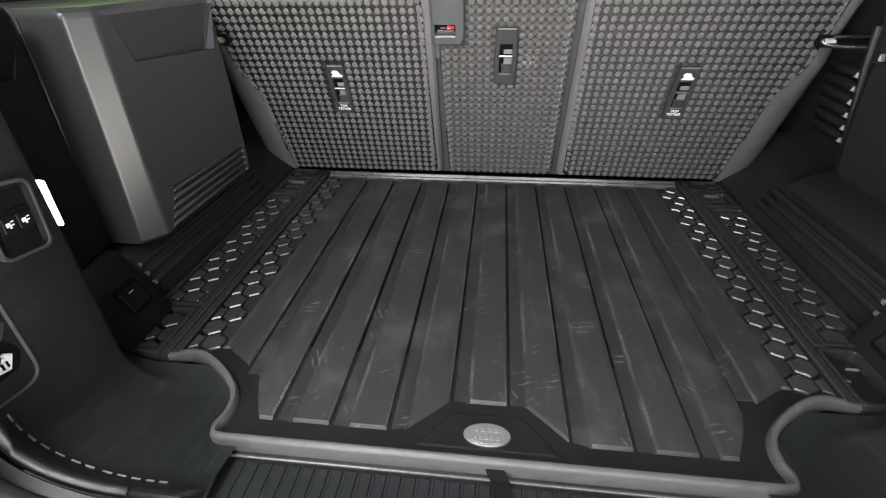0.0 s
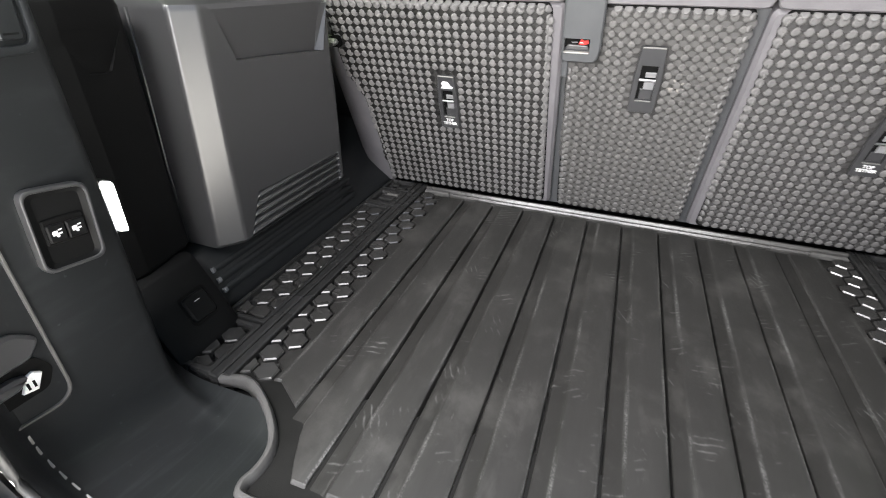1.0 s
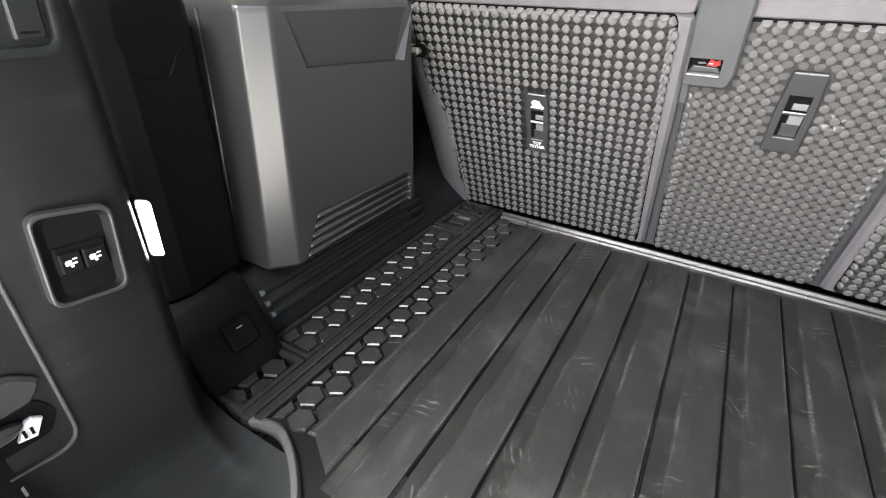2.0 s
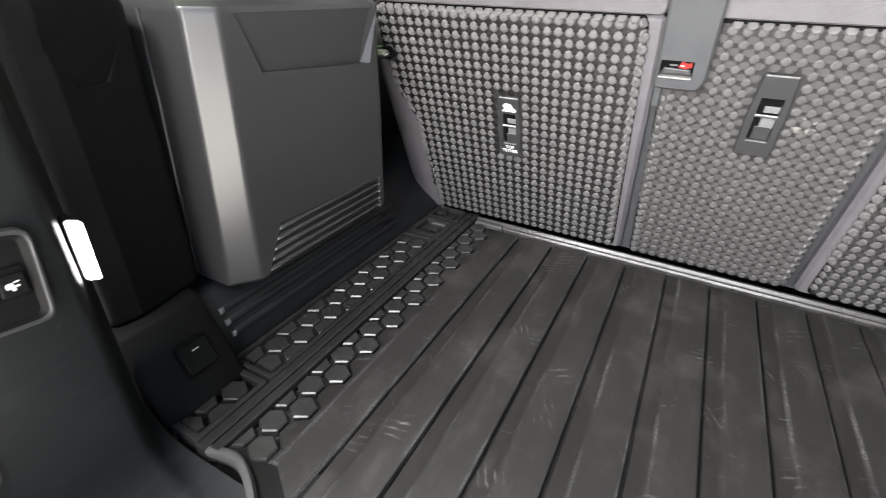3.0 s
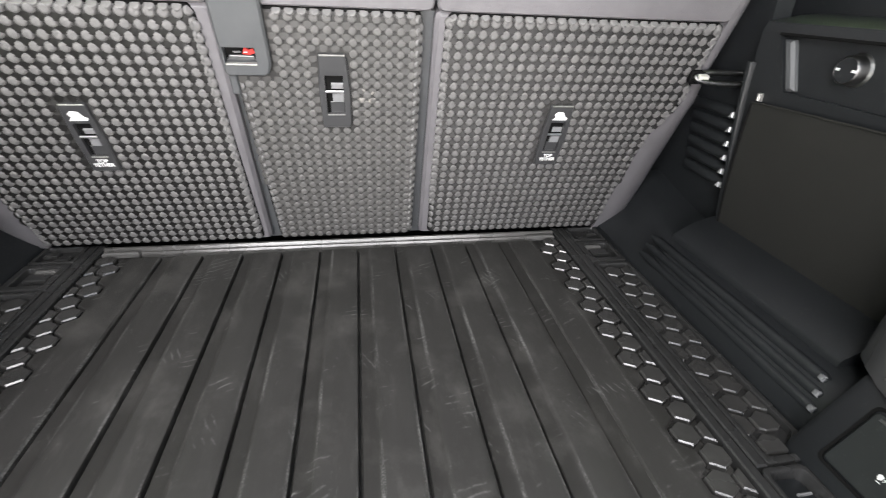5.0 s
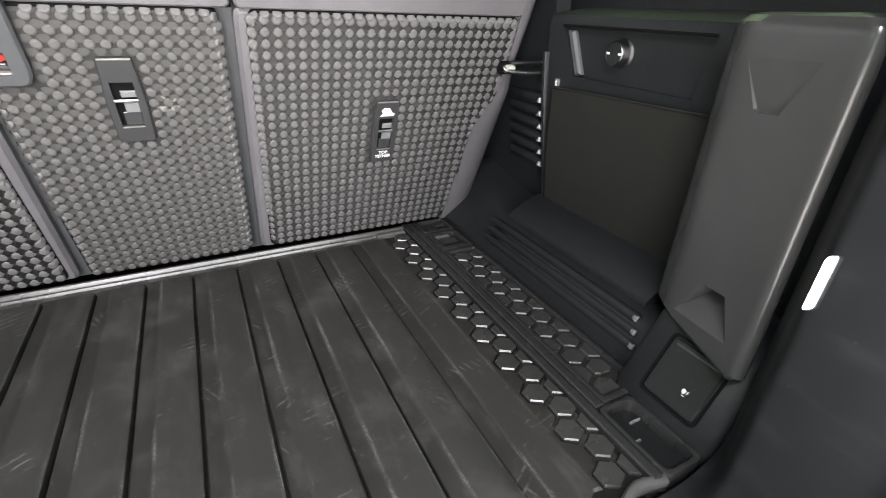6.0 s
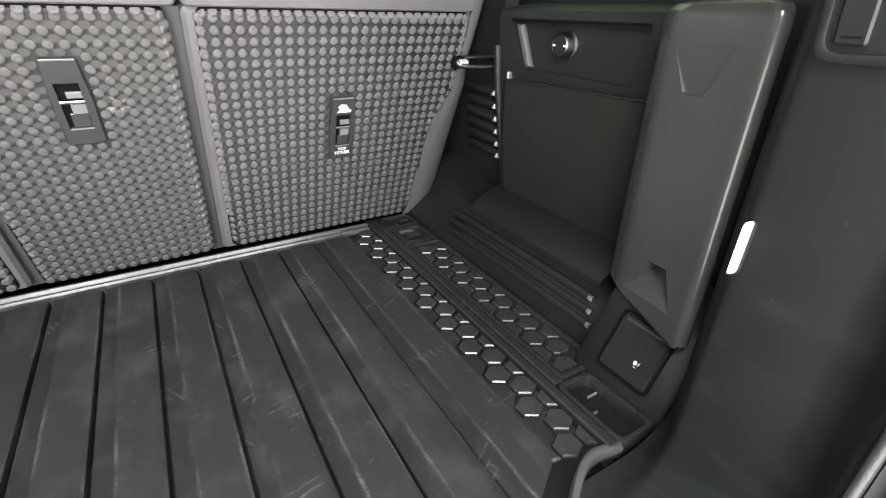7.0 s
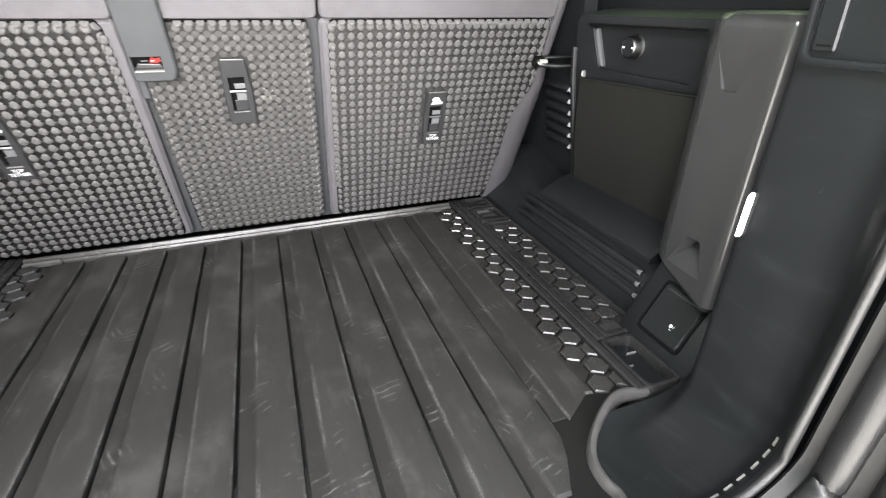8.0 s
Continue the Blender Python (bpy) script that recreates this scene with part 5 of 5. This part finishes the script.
# ---- tow switch and latch pocket on the left ----
def tow_switch():
    t = tagged(empty("tow_switch_panel"), "black recessed switch plate with two rocker switches", "switch panel")
    m = facing((-0.4862, 0, 0), (0, 1, 0), (0, 0, 1))
    o = rounded([(0.3867, 0.2362), (0.4425, 0.2282), (0.4490, 0.3052), (0.3935, 0.3148)], 0.011, 5)
    i_ = rounded([(0.3905, 0.2392), (0.4390, 0.2322), (0.4452, 0.3018), (0.3962, 0.3102)], 0.009, 5)
    floor = rounded([(0.3985, 0.2415), (0.4350, 0.2362), (0.4400, 0.2985), (0.4020, 0.3042)], 0.006, 5)
    soften(part("bezel", ring_slab(bmesh.new(), o, i_, -0.003, 0.0058, m), TRIM_SOFT, t), 0.0016, 2, 50)
    bm = bmesh.new()
    rings = [[bm.verts.new(m @ Vector((x, y, h))) for x, y in ring] for ring, h in ((i_, 0.0042), (floor, 0.0012), (floor, -0.004), (i_, -0.004))]
    for ra, rb in zip(rings, rings[1:] + rings[:1]):
        for k in range(len(ra)):
            bm.faces.new((ra[k], ra[(k + 1) % len(ra)], rb[(k + 1) % len(ra)], rb[k]))
    smooth_by(part("dish_wall", bm, MATT_AND_SHADED_TRIM, t), 40)
    part("plate", slab(bmesh.new(), inset_outline(floor, -0.001), -0.004, 0.0014, m), MATT_AND_SHADED_TRIM, t)
    part("switch_frame", slab(bmesh.new(), rounded([(0.3995, 0.2595), (0.4356, 0.2546), (0.4364, 0.2797), (0.4012, 0.2833)], 0.002, 2), 0.0, 0.0040, m, chamfer=0.001), BLACK, t)
    for a, b in ((0.4012, 0.4163), (0.4172, 0.4335)):
        z = 0.2620 - (a - 0.401) * 0.13
        sw = part("rocker_switch", slab(bmesh.new(), rounded([(a, z), (b, z - 0.0018), (b + 0.001, z + 0.0150), (a + 0.001, z + 0.0170)], 0.0015, 2), 0.002, 0.0064, m, chamfer=0.0012), MATT_AND_SHADED_TRIM, t)
        bm = bmesh.new()
        c = (a + b) / 2
        slab(bm, rounded(rect(c - 0.0042, z + 0.0062, c + 0.0040, z + 0.0078), 0.0006, 2), 0.0060, 0.0068, m)
        slab(bm, rounded([(c - 0.0046, z + 0.0078), (c + 0.0002, z + 0.0078), (c + 0.0010, z + 0.0102), (c - 0.0036, z + 0.0108)], 0.001, 2), 0.0060, 0.0068, m)
        slab(bm, rounded(rect(c + 0.0012, z + 0.0098, c + 0.0046, z + 0.0110), 0.0005, 2), 0.0060, 0.0068, m)
        slab(bm, [(c - 0.0002 + 0.0014 * math.cos(k), z + 0.0052 + 0.0014 * math.sin(k)) for k in (0, 1.05, 2.1, 3.15, 4.2, 5.25)], 0.0060, 0.0068, m)
        part("switch_symbol", bm, WHITE, sw, "white printed symbol")


tow_switch()


def latch_pocket():
    t = tagged(empty("latch_pocket"), "dark pocket with bright rounded edge and a release lever", "latch pocket")
    m = facing((-0.4915, 0, 0), (0, 1, 0), (0, 0, 1))
    o = rounded([(0.309, 0.112), (0.368, 0.104), (0.368, 0.36), (0.309, 0.36)], [0.004, 0.024, 0.01, 0.004], 6)
    i_ = inset_outline(o, 0.0028)
    soften(part("pocket_edge", ring_slab(bmesh.new(), o, i_, -0.004, 0.0060, m), RUBBER_EDGE, t, "paler rounded edge of the pocket"), 0.001, 2, 50)
    part("pocket_floor", slab(bmesh.new(), inset_outline(o, 0.001), -0.004, 0.0030, m), TRIM, t)
    part("upper_shell", slab(bmesh.new(), rounded([(0.309, 0.170), (0.350, 0.170), (0.362, 0.186), (0.345, 0.202), (0.309, 0.204)], 0.006, 3), 0.002, 0.009, m, chamfer=0.003), TRIM_SOFT, t)
    part("lever_well", slab(bmesh.new(), rounded([(0.309, 0.134), (0.352, 0.132), (0.362, 0.150), (0.352, 0.170), (0.309, 0.168)], 0.006, 3), 0.002, 0.0042, m), BLACK, t)
    part("lever", slab(bmesh.new(), rounded([(0.309, 0.150), (0.330, 0.150), (0.340, 0.158), (0.330, 0.163), (0.309, 0.163)], 0.003, 3), 0.003, 0.013, m, chamfer=0.003), TRIM_SOFT, t)
    bm = slab(bmesh.new(), [(0.331, 0.142), (0.343, 0.139), (0.351, 0.153), (0.345, 0.158), (0.340, 0.157)], 0.004, 0.0085, m, chamfer=0.001)
    tag = part("release_tag", bm, WHITE, t, "white release tag")
    for k in range(2):
        part("tag_bar", slab(bmesh.new(), rect(0.3355 + 0.005 * k, 0.144, 0.3375 + 0.005 * k, 0.151), 0.008, 0.0092, m), BLACK, tag)


latch_pocket()


# ---- scuff plate ----
def scuff_plate():
    p = tagged(empty("scuff_plate"), "black ribbed plastic scuff plate along the tailgate sill", "scuff plate")
    out = rounded([(-0.345, 0.235), (0.345, 0.235), (0.338, 0.392), (-0.338, 0.392)], 0.006, 3)
    inn = rounded([(-0.306, 0.300), (0.306, 0.300), (0.314, 0.372), (-0.314, 0.372)], 0.006, 3)
    part("frame", ring_slab(bmesh.new(), out, inn, -0.05, -0.0165), RAIL, p)
    part("inset", slab(bmesh.new(), inset_outline(inn, -0.002), -0.05, -0.0215), TRIM, p)
    part("inset_edge", tube(bmesh.new(), [(x, y, -0.0160) for x, y in inn], 0.0021, 8, True), LIP, p, "bright rounded edge of the inset", True)
    for k in range(-17, 18):
        x = k * 0.0172
        part("rib", slab(bmesh.new(), rect(x - 0.0068, 0.318, x + 0.0068, 0.368), -0.023, -0.0195, None, 0.0010), TRIM, p)
        part("rib_end", slab(bmesh.new(), rect(x - 0.0045, 0.3135, x + 0.0045, 0.3155), -0.023, -0.0185, None, 0.0004), SILVER, p)
    strap = tagged(empty("pull_strap"), "black webbing pull strap hanging over the sill", "strap")
    rows = [[(x + dx, y, z) for x in (0.006, 0.016, 0.027)] for y, z, dx in ((0.392, -0.004, -0.008), (0.376, -0.004, -0.006), (0.368, -0.010, 0.0), (0.352, -0.014, 0.004), (0.338, -0.015, 0.006))]
    part("webbing", thick_sheet(bmesh.new(), rows, (0, 0, -0.002)), BLACK, strap)
    part("strap_end", slab(bmesh.new(), rect(0.011, 0.334, 0.034, 0.338), -0.018, -0.0125), TRIM_GREY, strap)


scuff_plate()
